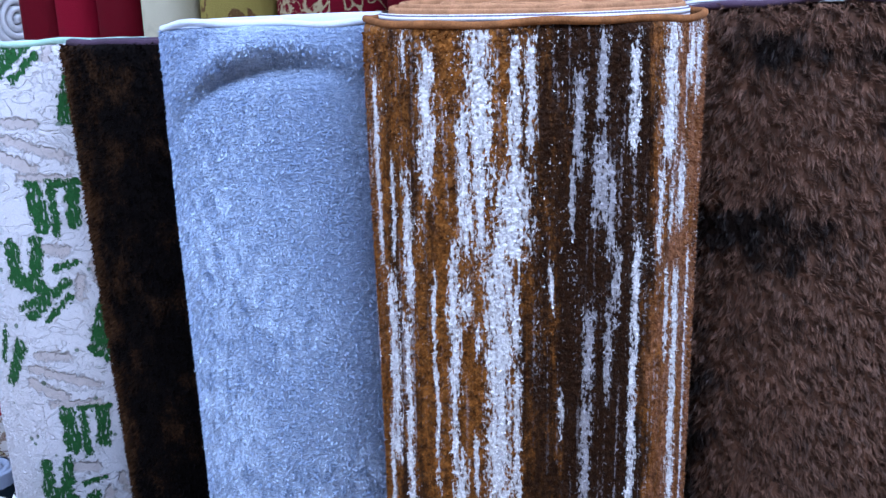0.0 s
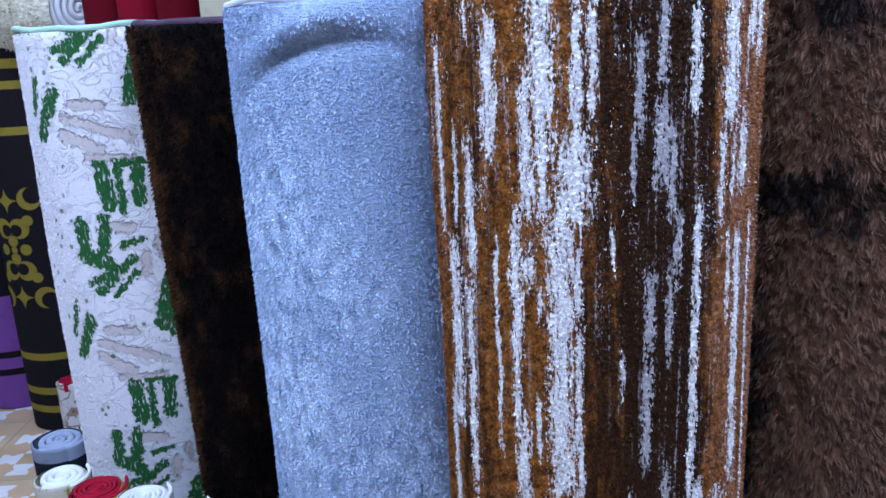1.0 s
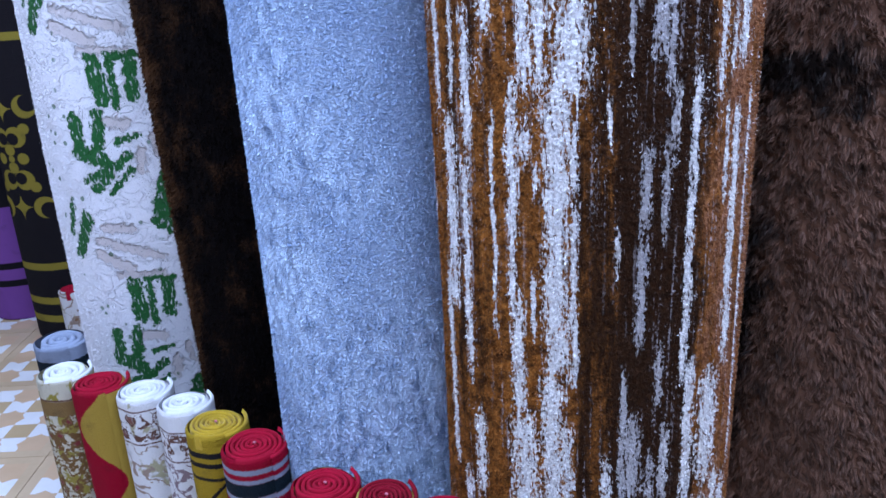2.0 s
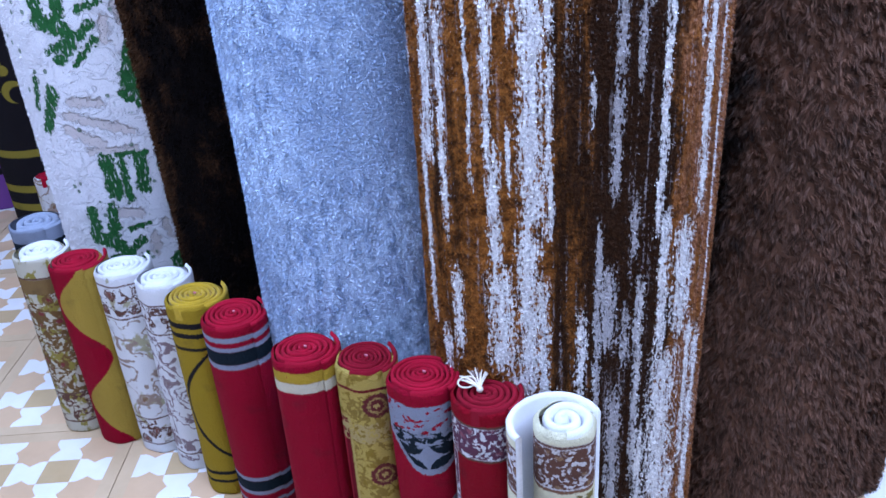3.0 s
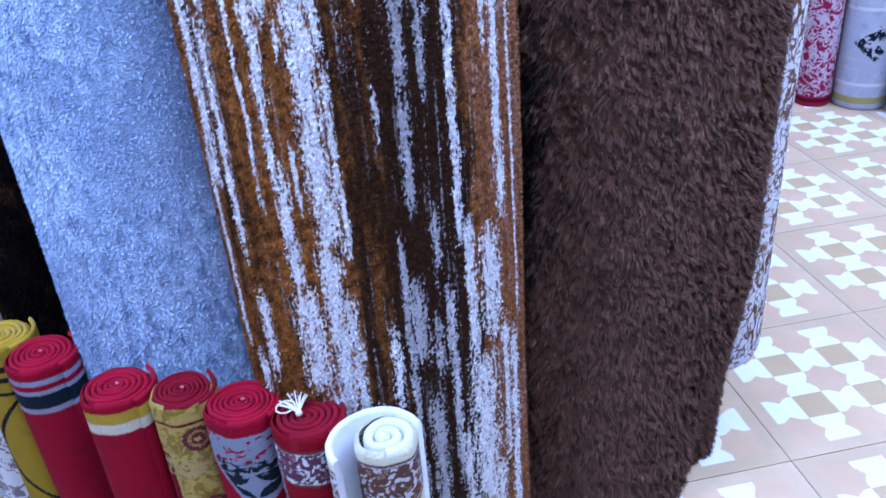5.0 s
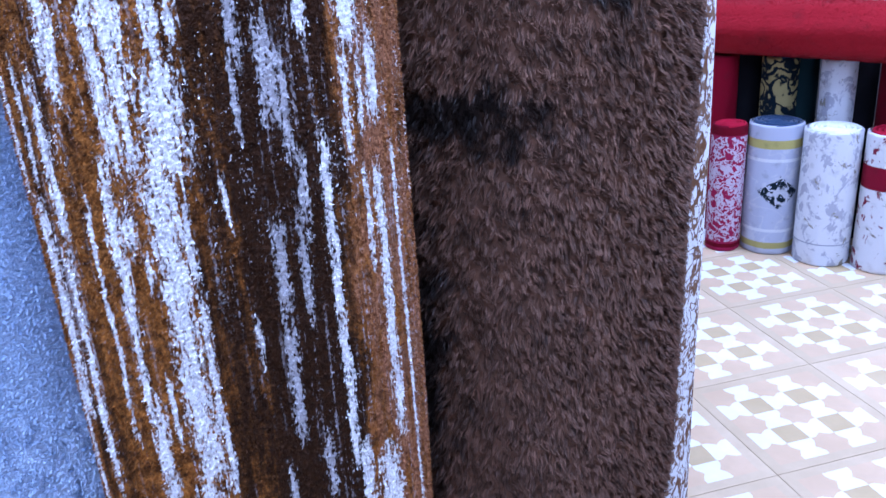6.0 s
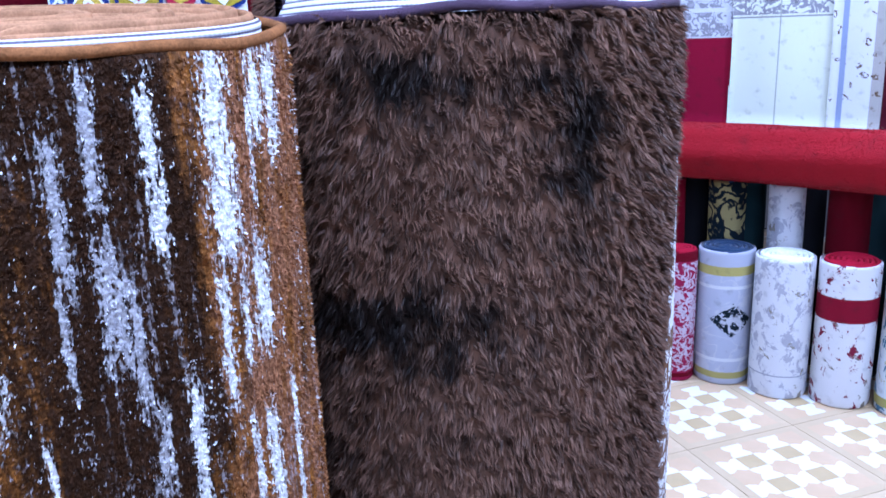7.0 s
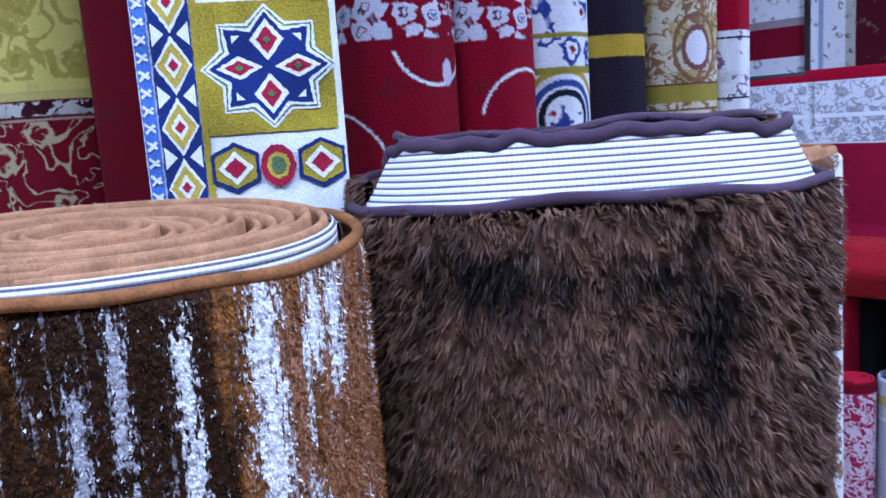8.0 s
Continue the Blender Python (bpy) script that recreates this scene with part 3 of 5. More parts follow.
def blooms(scale, col, level):
    """Soft blotches of a second dye."""
    def over(g):
        return [(g.step(g.noise(1.0, g.scaled(scale, scale * 0.8, 2.5), 3, 0.6, 0.4), level, level + 0.06), col)]
    return over


def spots(pu, first, pitch, r, col, heart):
    """Round medallions at an even pitch along the roll."""
    def over(g):
        dv = g.f("PINGPONG", g.f("SUBTRACT", g.v(), first), pitch / 2)
        du = g.f("SUBTRACT", g.u(), pu)
        d = g.f("ADD", g.f("SQRT", g.f("ADD", g.f("MULTIPLY", du, du), g.f("MULTIPLY", dv, dv))), g.f("MULTIPLY_ADD", g.noise(190, detail=1), 0.012, -0.006))
        return [(g.f("SUBTRACT", 1.0, g.step(d, r, r + 0.002)), heart), (g.band(d, r * 0.55, r * 0.68, 0.002), col), (g.f("SUBTRACT", 1.0, g.step(d, r * 0.2, r * 0.25)), col)]
    return over


def lens_field(pu, pv, au, av, wide, col):
    """The outline of a long pointed field."""
    def over(g):
        x = g.f("DIVIDE", g.f("ABSOLUTE", g.f("SUBTRACT", g.u(), pu + 0.06)), au)
        y = g.f("DIVIDE", g.f("ABSOLUTE", g.f("SUBTRACT", g.v(), pv)), av)
        d = g.f("ADD", g.f("MULTIPLY", y, y), x)
        return [(g.band(d, 1.0 - wide / au * 0.8, 1.0 + wide / au * 0.8, 0.02), col)]
    return over


def both(*overs):
    def over(g):
        out = []
        for o in overs:
            out += o(g)
        return out
    return over


def panel(u0, u1, v0, v1, col, edge=None, wide=0.012):
    """A framed field in the weave."""
    def over(g):
        a = g.f("MULTIPLY", g.band(g.u(), u0, u1, 0.002), g.band(g.v(), v0, v1, 0.002))
        out = []
        if edge:
            out.append((g.f("MULTIPLY", g.band(g.u(), u0 - wide, u1 + wide, 0.002), g.band(g.v(), v0 - wide, v1 + wide, 0.002)), edge))
        return out + [(a, col)]
    return over


def blue_material():
    """Pale blue plush: low wavy rows of pile across, and dabs where the nap has been crushed the other way."""
    g = Graph("blue_plush", 0.72, 0.12)
    rows = g.noise(1.0, g.scaled(105, 270), 3, 0.6, 0.3)
    fine = g.noise(1.0, g.scaled(420, 520), 2, 0.6)
    slow = g.noise(1.0, g.scaled(7, 3.0), 3, 0.55)
    dab = g.noise(1.0, g.scaled(46, 24, 5), 4, 0.65, 0.5)
    where = g.step(g.f("SUBTRACT", g.noise(1.0, g.scaled(4, 2.6, 2), 2), g.f("MULTIPLY", g.v(), 0.20)), 0.16, 0.46)
    k = g.f("ADD", g.f("MULTIPLY", rows, 0.50), g.f("ADD", g.f("MULTIPLY", fine, 0.34), g.f("ADD", g.f("MULTIPLY", slow, 0.26), g.f("MULTIPLY", g.f("MULTIPLY", g.f("SUBTRACT", dab, 0.42), where), 1.2))))
    c = g.mix(g.step(k, 0.36, 0.82), (0.18, 0.27, 0.46), (0.64, 0.79, 1.0))
    return g.done(c, g.f("ADD", rows, g.f("MULTIPLY", fine, 0.5)), 1.0, 0.014)


def umber_material():
    """Near-black plush, browner along one side and in blots."""
    g = Graph("umber_plush", 0.8, 0.0, 0.04)
    n = g.noise(1.0, g.scaled(260, 200), 2, 0.6)
    blot = g.noise(1.0, g.scaled(13, 9), 5, 0.7)
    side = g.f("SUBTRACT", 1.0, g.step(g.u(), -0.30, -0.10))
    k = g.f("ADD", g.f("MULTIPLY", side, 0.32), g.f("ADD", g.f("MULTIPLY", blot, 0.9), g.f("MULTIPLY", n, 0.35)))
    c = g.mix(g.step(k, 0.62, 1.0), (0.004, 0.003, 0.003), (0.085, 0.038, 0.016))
    return g.done(c, n, 0.8, 0.006)


mat_stripe = striped_material()
mat_shag = shag_material()
mat_blue = blue_material()
mat_umber = umber_material()
mat_leaf = leaf_carved_material()
mat_tan = felt("tan_felt_edge", (0.37, 0.185, 0.095), 0.3)
mat_tan_dark = felt("tan_piping", (0.23, 0.092, 0.034), 0.4)
mat_mauve = cloth("mauve_binding", (0.070, 0.040, 0.068), 0.4, 800, 0.5, 0.05)
mat_pale = cloth("pale_binding", (0.66, 0.74, 0.86), 0.15, 700, 0.5)
mat_mint = cloth("mint_binding", (0.42, 0.66, 0.55), 0.2, 700, 0.5)


def woven_back_material():
    """White jute back with thin dark ribs along."""
    g = Graph("ribbed_white_backing", 0.85, 0.0)
    rib = g.f("SINE", g.f("MULTIPLY", g.v(), 2 * math.pi / 0.0068))
    tick = g.f("SINE", g.f("MULTIPLY", g.u(), 2 * math.pi / 0.0055))
    line = g.step(rib, 0.25, 0.8)
    c = g.mix(g.noise(300), (0.60, 0.60, 0.64), (0.86, 0.86, 0.88))
    c = g.mix(line, c, g.mix(g.noise(400), (0.035, 0.03, 0.05), (0.16, 0.14, 0.19)))
    return g.done(c, g.f("ADD", g.f("MULTIPLY", rib, -0.6), g.f("MULTIPLY", tick, 0.25)), 0.5, 0.002)


mat_back = woven_back_material()

# ---------------------------------------------------------------- the room
def plain_wall_material():
    g = Graph("painted_plaster", 0.8)
    p = g.obj()
    n = g.noise(3.0, p, 4, 0.6)
    f = g.noise(90.0, p, 2)
    return g.done(g.mix(n, (0.22, 0.21, 0.22), (0.32, 0.31, 0.32)), f, 0.15, 0.002)


def box(x0, y0, z0, x1, y1, z1, bevel=0.0):
    bm = bmesh.new()
    bmesh.ops.create_cube(bm, size=1, matrix=Matrix.Translation(((x0 + x1) / 2, (y0 + y1) / 2, (z0 + z1) / 2)) @ Matrix.Diagonal((x1 - x0, y1 - y0, z1 - z0, 1)))
    if bevel:
        bmesh.ops.bevel(bm, geom=bm.edges[:], offset=bevel, segments=2, affect="EDGES")
    return bm


def from_bm(name, bm, mats):
    me = bpy.data.meshes.new(name)
    bm.to_mesh(me)
    bm.free()
    for m in mats:
        me.materials.append(m)
    return me


mat_wall = plain_wall_material()
X0, X1, Y0, Y1, TOP = -4.0, 4.4, -2.6, 5.6, 3.0
for nm, b in (("wall_north", (X0, Y1, 0, X1, Y1 + 0.15, TOP)), ("wall_south", (X0, Y0 - 0.15, 0, X1, Y0, TOP)), ("wall_east", (X1, Y0 - 0.15, 0, X1 + 0.15, Y1 + 0.15, TOP)), ("wall_west", (X0 - 0.15, Y0 - 0.15, 0, X0, Y1 + 0.15, TOP))):
    tagged(new(nm, from_bm(nm, box(*b), [mat_wall])), "pale painted plaster shop wall", "wall", "", "structure")
tagged(new("ceiling", from_bm("ceiling", box(X0 - 0.15, Y0 - 0.15, TOP, X1 + 0.15, Y1 + 0.15, TOP + 0.12), [mat_wall])), "pale painted ceiling of the shop", "ceiling", "", "structure")


def tile_cloth(name, a, b, rough=0.35):
    g = Graph(name, rough)
    p = g.obj()
    n = g.noise(7.0, p, 4, 0.65)
    f = g.noise(60.0, p, 2)
    r = g.t.nodes.new("ShaderNodeObjectInfo").outputs["Random"]
    c = g.mix(g.step(g.f("ADD", g.f("MULTIPLY", n, 0.7), g.f("MULTIPLY", r, 0.3)), 0.3, 0.75), a, b)
    g.b.inputs["Specular IOR Level"].default_value = 0.4
    return g.done(c, f, 0.08, 0.001)


T_WHITE = tile_cloth("tile_glaze_white", (0.78, 0.79, 0.79), (0.90, 0.90, 0.90))
T_STAR = tile_cloth("tile_glaze_apricot", (0.60, 0.41, 0.25), (0.70, 0.49, 0.31))
T_SQUARE = tile_cloth("tile_glaze_tan", (0.50, 0.36, 0.19), (0.60, 0.44, 0.25))
T_BAND = tile_cloth("tile_glaze_band", (0.56, 0.41, 0.25), (0.68, 0.51, 0.33))
T_JOINT = cloth("tile_joint", (0.44, 0.35, 0.25), 0.2, 300, 0.2)

PITCH, CELL, TILE_TURN, TX, TY = 0.487, 0.083, 4.2, 1.482, 1.899


def tile_mesh():
    """One printed floor tile: five by five cells of stars, squares and hourglasses inside a mitred band."""
    verts, faces, fm = [], [], []
    z = 0.0

    def poly(pts, m):
        i = len(verts)
        verts.extend((x, y, z) for x, y in pts)
        faces.append(tuple(range(i, i + len(pts))))
        fm.append(m)
    h = CELL / 2
    notch = ((-0.30, 0.0), (-0.13, 0.10), (0.0, 0.20), (0.13, 0.10), (0.30, 0.0))
    for i in range(5):
        for j in range(5):
            cx, cy = (i - 2) * CELL, (j - 2) * CELL
            pts = []
            for k in range(4):  # sides: bottom, right, top, left
                ang = k * math.pi / 2
                ca, sa = math.cos(ang), math.sin(ang)
                star_side = (i % 2 == 0 and j % 2 == 0)
                if (i + j) % 2 == 1:
                    hollow = (i % 2 == 0 and k in (0, 2)) or (j % 2 == 0 and k in (1, 3))
                    dirn = 1
                else:
                    hollow = star_side and not ((j == 0 and k == 0) or (j == 4 and k == 2) or (i == 4 and k == 1) or (i == 0 and k == 3))
                    dirn = -1
                side = [(-1.0, 0.0)] + ([(a * 2, b * 2) for a, b in notch] if hollow else [])
                for a, b in side:
                    lx, ly = a * h, -h + dirn * b * h
                    pts.append((cx + lx * ca - ly * sa, cy + lx * sa + ly * ca))
            poly(pts, 0 if (i + j) % 2 == 1 else (1 if star_side else 2))
    f, e = 2.5 * CELL, PITCH / 2 - 0.0012
    # white cells at the field's rim keep their hollow: fill it from the band
    for k in range(4):
        ang = k * math.pi / 2
        ca, sa = math.cos(ang), math.sin(ang)
        rim = [(-f, -f)]
        for q in range(5):
            if q % 2 == 1:
                rim += [((q - 2) * CELL + a * 2 * h, -f) for a in (-0.3, 0.3)]
        rim += [(f, -f)]
        pts = [(-e, -e), (e, -e)] + rim[::-1]
        poly([(x * ca - y * sa, x * sa + y * ca) for x, y in pts], 3)
    b = len(verts)
    for x, y in ((-e, -e), (e, -e), (e, e), (-e, e)):
        verts.append((x, y, z))
    for x, y in ((-e, -e), (e, -e), (e, e), (-e, e)):
        verts.append((x, y, -0.008))
    for k in range(4):
        k2 = (k + 1) % 4
        faces.append((b + k, b + 4 + k, b + 4 + k2, b + k2))
        fm.append(3)
    me = mesh("tile", verts, faces, None, [T_WHITE, T_STAR, T_SQUARE, T_BAND], fm, smooth=False)
    return me


floor = tagged(new("floor", from_bm("floor", box(X0, Y0, -0.12, X1, Y1, -0.006), [T_JOINT])), "patterned tan and white ceramic tile floor", "floor", "", "structure")
# ---------------------------------------------------------------- the tall rolls in front
TALL = "tall rug rolls standing in a row"

def tipped(me, k=0.075, from_z=1.2, front=-0.18):
    """Raises the back of a roll's top, as the wound rug has slipped."""
    for v in me.vertices:
        v.co.z += k * (v.co.y - front) * min(1.0, max(0.0, (v.co.z - from_z) / 0.37))
    return me


# streaked rust roll
PLAN = Plan(0.256, 0.180, 2.15, 180)
root = roll_root("rug_roll", 0.152, 1.330, 2.0, "rust brown rug roll with broken white streaks, standing upright", TALL)
LS = PLAN.length
part("carpet", tipped(wall_mesh("carpet", PLAN, 1.580, [mat_stripe], 0.004, 0.4)), root)
tagged(part("nap", pile_mesh("nap", PLAN, 170000, 0.0062, 0.0026, [mat_stripe], (-LS * 0.36, LS * 0.36), (0.0, 1.577), 0.2, 0.4, 3, clump=0.9, amp=0.004, amp_seed=0.4, tuft=0.5, cell=(0.006, 0.006)), root), kind="stuff")
part("edge_binding", tipped(tube_mesh("edge_binding", ring_path(PLAN, -0.003, 1.581, 140, 0.002, 1.0), 0.0056, [mat_tan_dark])), root, "brown piped edge")
inner = Plan(0.234, 0.158, 2.15, 160)
part("backing", tipped(wall_mesh("backing", inner, 0.065, [mat_back], 0.002, 0.9, 0.02, 0.004, 1.527)), root, "white woven backing")
part("coil", tipped(coil_mesh("coil", Plan(0.224, 0.148, 2.15, 160), [mat_tan], 1.600, 14, 0.0078, lambda q: 0.005 * math.sin(q * 1.3) - 0.004 * (q < 1.02), 0.05, 1.03, 0.07, 0.003, 5, 80)), root, "tan felted wound edge")

# shaggy brown roll
BLEAN = 2.0
PB = Plan(0.275, 0.215, 2.5, 180)
LB = PB.length


def taper(s, z):
    """The rug is wound tighter towards its foot on one side, and its front corner there is rounded off."""
    k = np.clip(s / 0.34, 0, 1)
    foot = 1 - np.clip(z / 1.5, 0, 1)
    low = np.clip(1 - z / 0.6, 0, 1)
    return -0.058 * foot * k * k * (3 - 2 * k) - 0.082 * low * low * (3 - 2 * low) * np.exp(-((s - 0.20) / 0.12) ** 2) + 0.022 * low * np.exp(-((s + 0.14) / 0.10) ** 2)


root = roll_root("rug_roll", 0.665, 1.490, -3.0, "dark brown long-pile shag rug roll with a folded striped backing edge", TALL, BLEAN)
part("carpet", wall_mesh("carpet", PB, 1.585, [mat_shag], 0.006, 1.2, shape=taper), root)
tagged(part("nap", pile_mesh("nap", PB, 340000, 0.019, 0.0021, [mat_shag], (-LB * 0.40, LB * 0.46), (0.004, 1.597), 0.5, 0.22, 7, clump=1.2, shape=taper, amp=0.006, amp_seed=1.2, tuft=0.95, cell=(0.015, 0.018)), root), kind="stuff")
part("edge_binding", tube_mesh("edge_binding", ring_path(PB, 0.0, 1.600, 150, 0.0025, 2.0), 0.0055, [mat_mauve], squash=1.1), root, "mauve bound edge")


def flap_mesh():
    """The folded end of the rug that stands out of the roll: ribbed back, leaning inward, with a wavy top."""
    n, k = 120, 8
    s = np.linspace(-LB * 0.205, LB * 0.215, n)
    x, y, nx, ny = PB.at(s)
    verts, uvs = [], []
    for j in range(k):
        t = j / (k - 1)
        o = -0.012 - 0.028 * t + 0.006 * np.sin(s * 30 + 1) * t
        h = (0.060 + 0.002 * np.sin(s * 24) + 0.002 * np.sin(s * 47 + 1) + 0.0015 * np.sin(s * 113) + 0.005 * np.tanh((s + 0.11) * 90) * np.exp(-((s + 0.11) / 0.05) ** 2) - 0.006 * np.exp(-((s - 0.19) / 0.012) ** 2)) * np.clip((s - s[0]) / 0.05 + 0.75, 0, 1) * np.clip((s[-1] - s) / 0.09 + 0.45, 0, 1)
        verts.append(np.stack([x + nx * o, y + ny * o, 1.598 + h * t], 1))
        uvs.append(np.stack([s, h * t], 1))
    v, u = np.concatenate(verts), np.concatenate(uvs)
    f = [(j * n + i, j * n + i + 1, (j + 1) * n + i + 1, (j + 1) * n + i) for j in range(k - 1) for i in range(n - 1)]
    back = v.copy()
    inner_n = np.concatenate([np.stack([nx, ny, 0 * nx], 1)] * k)
    back -= inner_n * 0.006
    m = len(v)
    f += [(a + m, d + m, c + m, b + m) for a, b, c, d in f]
    return mesh("backing_flap", np.concatenate([v, back]), f, np.concatenate([u, u]), [mat_back]), verts[-1]


me, rim = flap_mesh()
part("backing_flap", me, root, "white woven backing with dark ribs")
rim = rim.copy()
rim[:, 2] += 0.004
part("flap_binding", tube_mesh("flap_binding", rim, 0.0055, [mat_mauve], closed=False, squash=1.35), root, "mauve bound edge")
PBi = Plan(0.215, 0.155, 2.4, 120)
part("inner_carpet", wall_mesh("inner_carpet", PBi, 0.084, [mat_shag], 0.006, 2.0, 0.03, 0.006, 1.585), root)
part("inner_binding", tube_mesh("inner_binding", ring_path(PBi, 0.0, 1.671, 120, 0.004, 0.3), 0.005, [mat_mauve]), root)
tagged(part("inner_nap", pile_mesh("inner_nap", PBi, 9000, 0.03, 0.004, [mat_shag], (-PBi.length / 2, PBi.length / 2), (0.0, 0.083), 0.3, 0.5, 8, z0=1.585, base=-0.01), root), kind="stuff")


def end_strip(s0, s1, z0, z1):
    """The rug's own end, which stands up beside the folded backing."""
    n = 30
    s = np.linspace(s0, s1, n)
    x, y, nx, ny = PB.at(s)
    top = z1 - 0.010 * ((s - s0) / (s1 - s0)) ** 2
    rows = [np.stack([x + nx * o, y + ny * o, z], 1) for o, z in ((-0.012, np.full(n, z0)), (-0.014, top), (-0.024, top), (-0.024, np.full(n, z0)))]
    f = [(j * n + i, j * n + i + 1, (j + 1) * n + i + 1, (j + 1) * n + i) for j in range(3) for i in range(n - 1)]
    uv = np.concatenate([np.stack([s, r[:, 2]], 1) for r in rows])
    return mesh("loose_end", np.concatenate(rows), f, uv, [mat_shag]), (rows[1] + rows[2]) / 2


me, rim = end_strip(-LB * 0.36, -LB * 0.20, 1.58, 1.632)
part("loose_end", me, root)
part("loose_end_binding", tube_mesh("loose_end_binding", rim, 0.0055, [mat_mauve], closed=False, squash=1.3), root, "mauve bound edge")
tagged(part("loose_end_nap", pile_mesh("loose_end_nap", PB, 9000, 0.021, 0.0022, [mat_shag], (-LB * 0.36, -LB * 0.20), (0.0, 0.042), 0.5, 0.3, 18, z0=1.588, base=-0.014, clump=1.0, tuft=0.8, cell=(0.015, 0.018)), root), kind="stuff")
part("coil", coil_mesh("coil", PBi, [mat_mauve], 1.662, 4, 0.02, None, 0.06, 0.95, 0.1, 0.004, 9, 60), root)

# blue plush roll
PL = Plan(0.222, 0.170, 2.4, 160)


def slump(s, z):
    """The cloth sags in a fold below the top."""
    d = z - (1.535 - 2.2 * s ** 2)
    front = np.exp(-((s + 0.04) / 0.15) ** 2)
    return front * (0.017 * np.exp(-((d - 0.034) / 0.024) ** 2) * (1 - 0.35 * np.sin(s * 21)) - 0.012 * np.exp(-((d + 0.006) / 0.016) ** 2)) + 0.010 * np.exp(-((z - 0.25) / 0.2) ** 2) * np.cos(s * 5)


root = roll_root("rug_roll", -0.250, 1.535, 4.0, "pale blue plush rug roll with a sagging fold under its top", TALL)
part("carpet", wall_mesh("carpet", PL, 1.592, [mat_blue], 0.005, 2.2, 0.012, shape=slump), root)
tagged(part("nap", pile_mesh("nap", PL, 120000, 0.0068, 0.0026, [mat_blue], (-PL.length * 0.38, PL.length * 0.3), (0.0, 1.588), 0.75, 0.3, 13, shape=slump, clump=0.7, amp=0.005, amp_seed=2.2, tuft=0.4, cell=(0.011, 0.006)), root), kind="stuff")
part("edge_binding", tube_mesh("edge_binding", ring_path(PL, -0.004, 1.595, 140, 0.003, 4.0), 0.0055, [mat_pale], squash=1.1), root, "pale bound edge")
PLi = Plan(0.215, 0.140, 2.3, 120)
part("coil", coil_mesh("coil", PLi, [mat_pale], 1.607, 7, 0.014, None, 0.05, 1.0, 0.08, 0.005, 15, 70), root)

# umber plush roll
PU = Plan(0.205, 0.165, 2.4, 140)
root = roll_root("rug_roll", -0.580, 1.850, 8.0, "very dark umber plush rug roll, browner at its edge", TALL)


def drawn_in(s, z):
    """The side is drawn in towards the foot."""
    return -0.034 * (1 - np.clip(z / 1.55, 0, 1)) ** 0.7 * np.clip(-s / 0.12 - 0.6, 0, 1)


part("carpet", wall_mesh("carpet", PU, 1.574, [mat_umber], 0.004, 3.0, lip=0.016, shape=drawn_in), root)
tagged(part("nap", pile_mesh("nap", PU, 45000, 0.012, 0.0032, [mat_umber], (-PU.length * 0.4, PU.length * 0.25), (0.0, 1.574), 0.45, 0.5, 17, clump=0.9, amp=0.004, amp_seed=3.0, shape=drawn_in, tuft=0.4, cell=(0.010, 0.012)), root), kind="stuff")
part("edge_binding", tube_mesh("edge_binding", ring_path(PU, -0.016, 1.574, 120, 0.002, 5.0), 0.008, [mat_mauve]), root, "mauve bound edge")
part("coil", coil_mesh("coil", Plan(0.175, 0.135, 2.3, 120), [mat_mauve], 1.580, 6, 0.014, None, 0.05, 1.0, 0.08, 0.004, 19, 60), root)

# green and white carved roll
PG = Plan(0.245, 0.180, 2.3, 140)
root = roll_root("rug_roll", -0.922, 2.080, 10.0, "white carved-pile rug roll with green brush strokes and beige grooves", TALL)
part("carpet", wall_mesh("carpet", PG, 1.576, [mat_leaf], 0.005, 4.0, lip=0.012), root)
tagged(part("nap", pile_mesh("nap", PG, 60000, 0.006, 0.0028, [mat_leaf], (-PG.length * 0.42, PG.length * 0.2), (0.0, 1.570), 0.3, 0.5, 21, clump=0.4, amp=0.005, amp_seed=4.0), root), kind="stuff")
part("edge_binding", tube_mesh("edge_binding", ring_path(PG, -0.008, 1.580, 120, 0.003, 6.0), 0.007, [mat_mint]), root, "mint green bound edge")
part("coil", coil_mesh("coil", Plan(0.215, 0.15, 2.3, 120), [mat_pale], 1.584, 6, 0.016, None, 0.05, 1.0, 0.08, 0.004, 23, 60), root)

# tan-edged roll behind the shag roll
PT = Plan(0.20, 0.15, 2.1, 120)
mat_ivory = banded("ivory_brown_vines", (0.78, 0.78, 0.80), (), both(flowers(17, 0.34, (0.17, 0.075, 0.035), None, 0.5), filigree(26, (0.22, 0.12, 0.07), -1, 3, 0.03)), 0.85)
root = roll_root("rug_roll", 0.968, 1.860, 6.0, "ivory rug roll with brown vines and a tan wound edge", TALL)
part("carpet", wall_mesh("carpet", PT, 1.60, [mat_ivory], 0.004, 5.0), root)
part("coil", coil_mesh("coil", PT, [mat_tan], 1.612, 8, 0.013, None, 0.05, 0.99, 0.07, 0.003, 25, 70), root, "tan felted wound edge")

# ---------------------------------------------------------------- the row of small mats
MATS = "small rolled mats standing in a row"


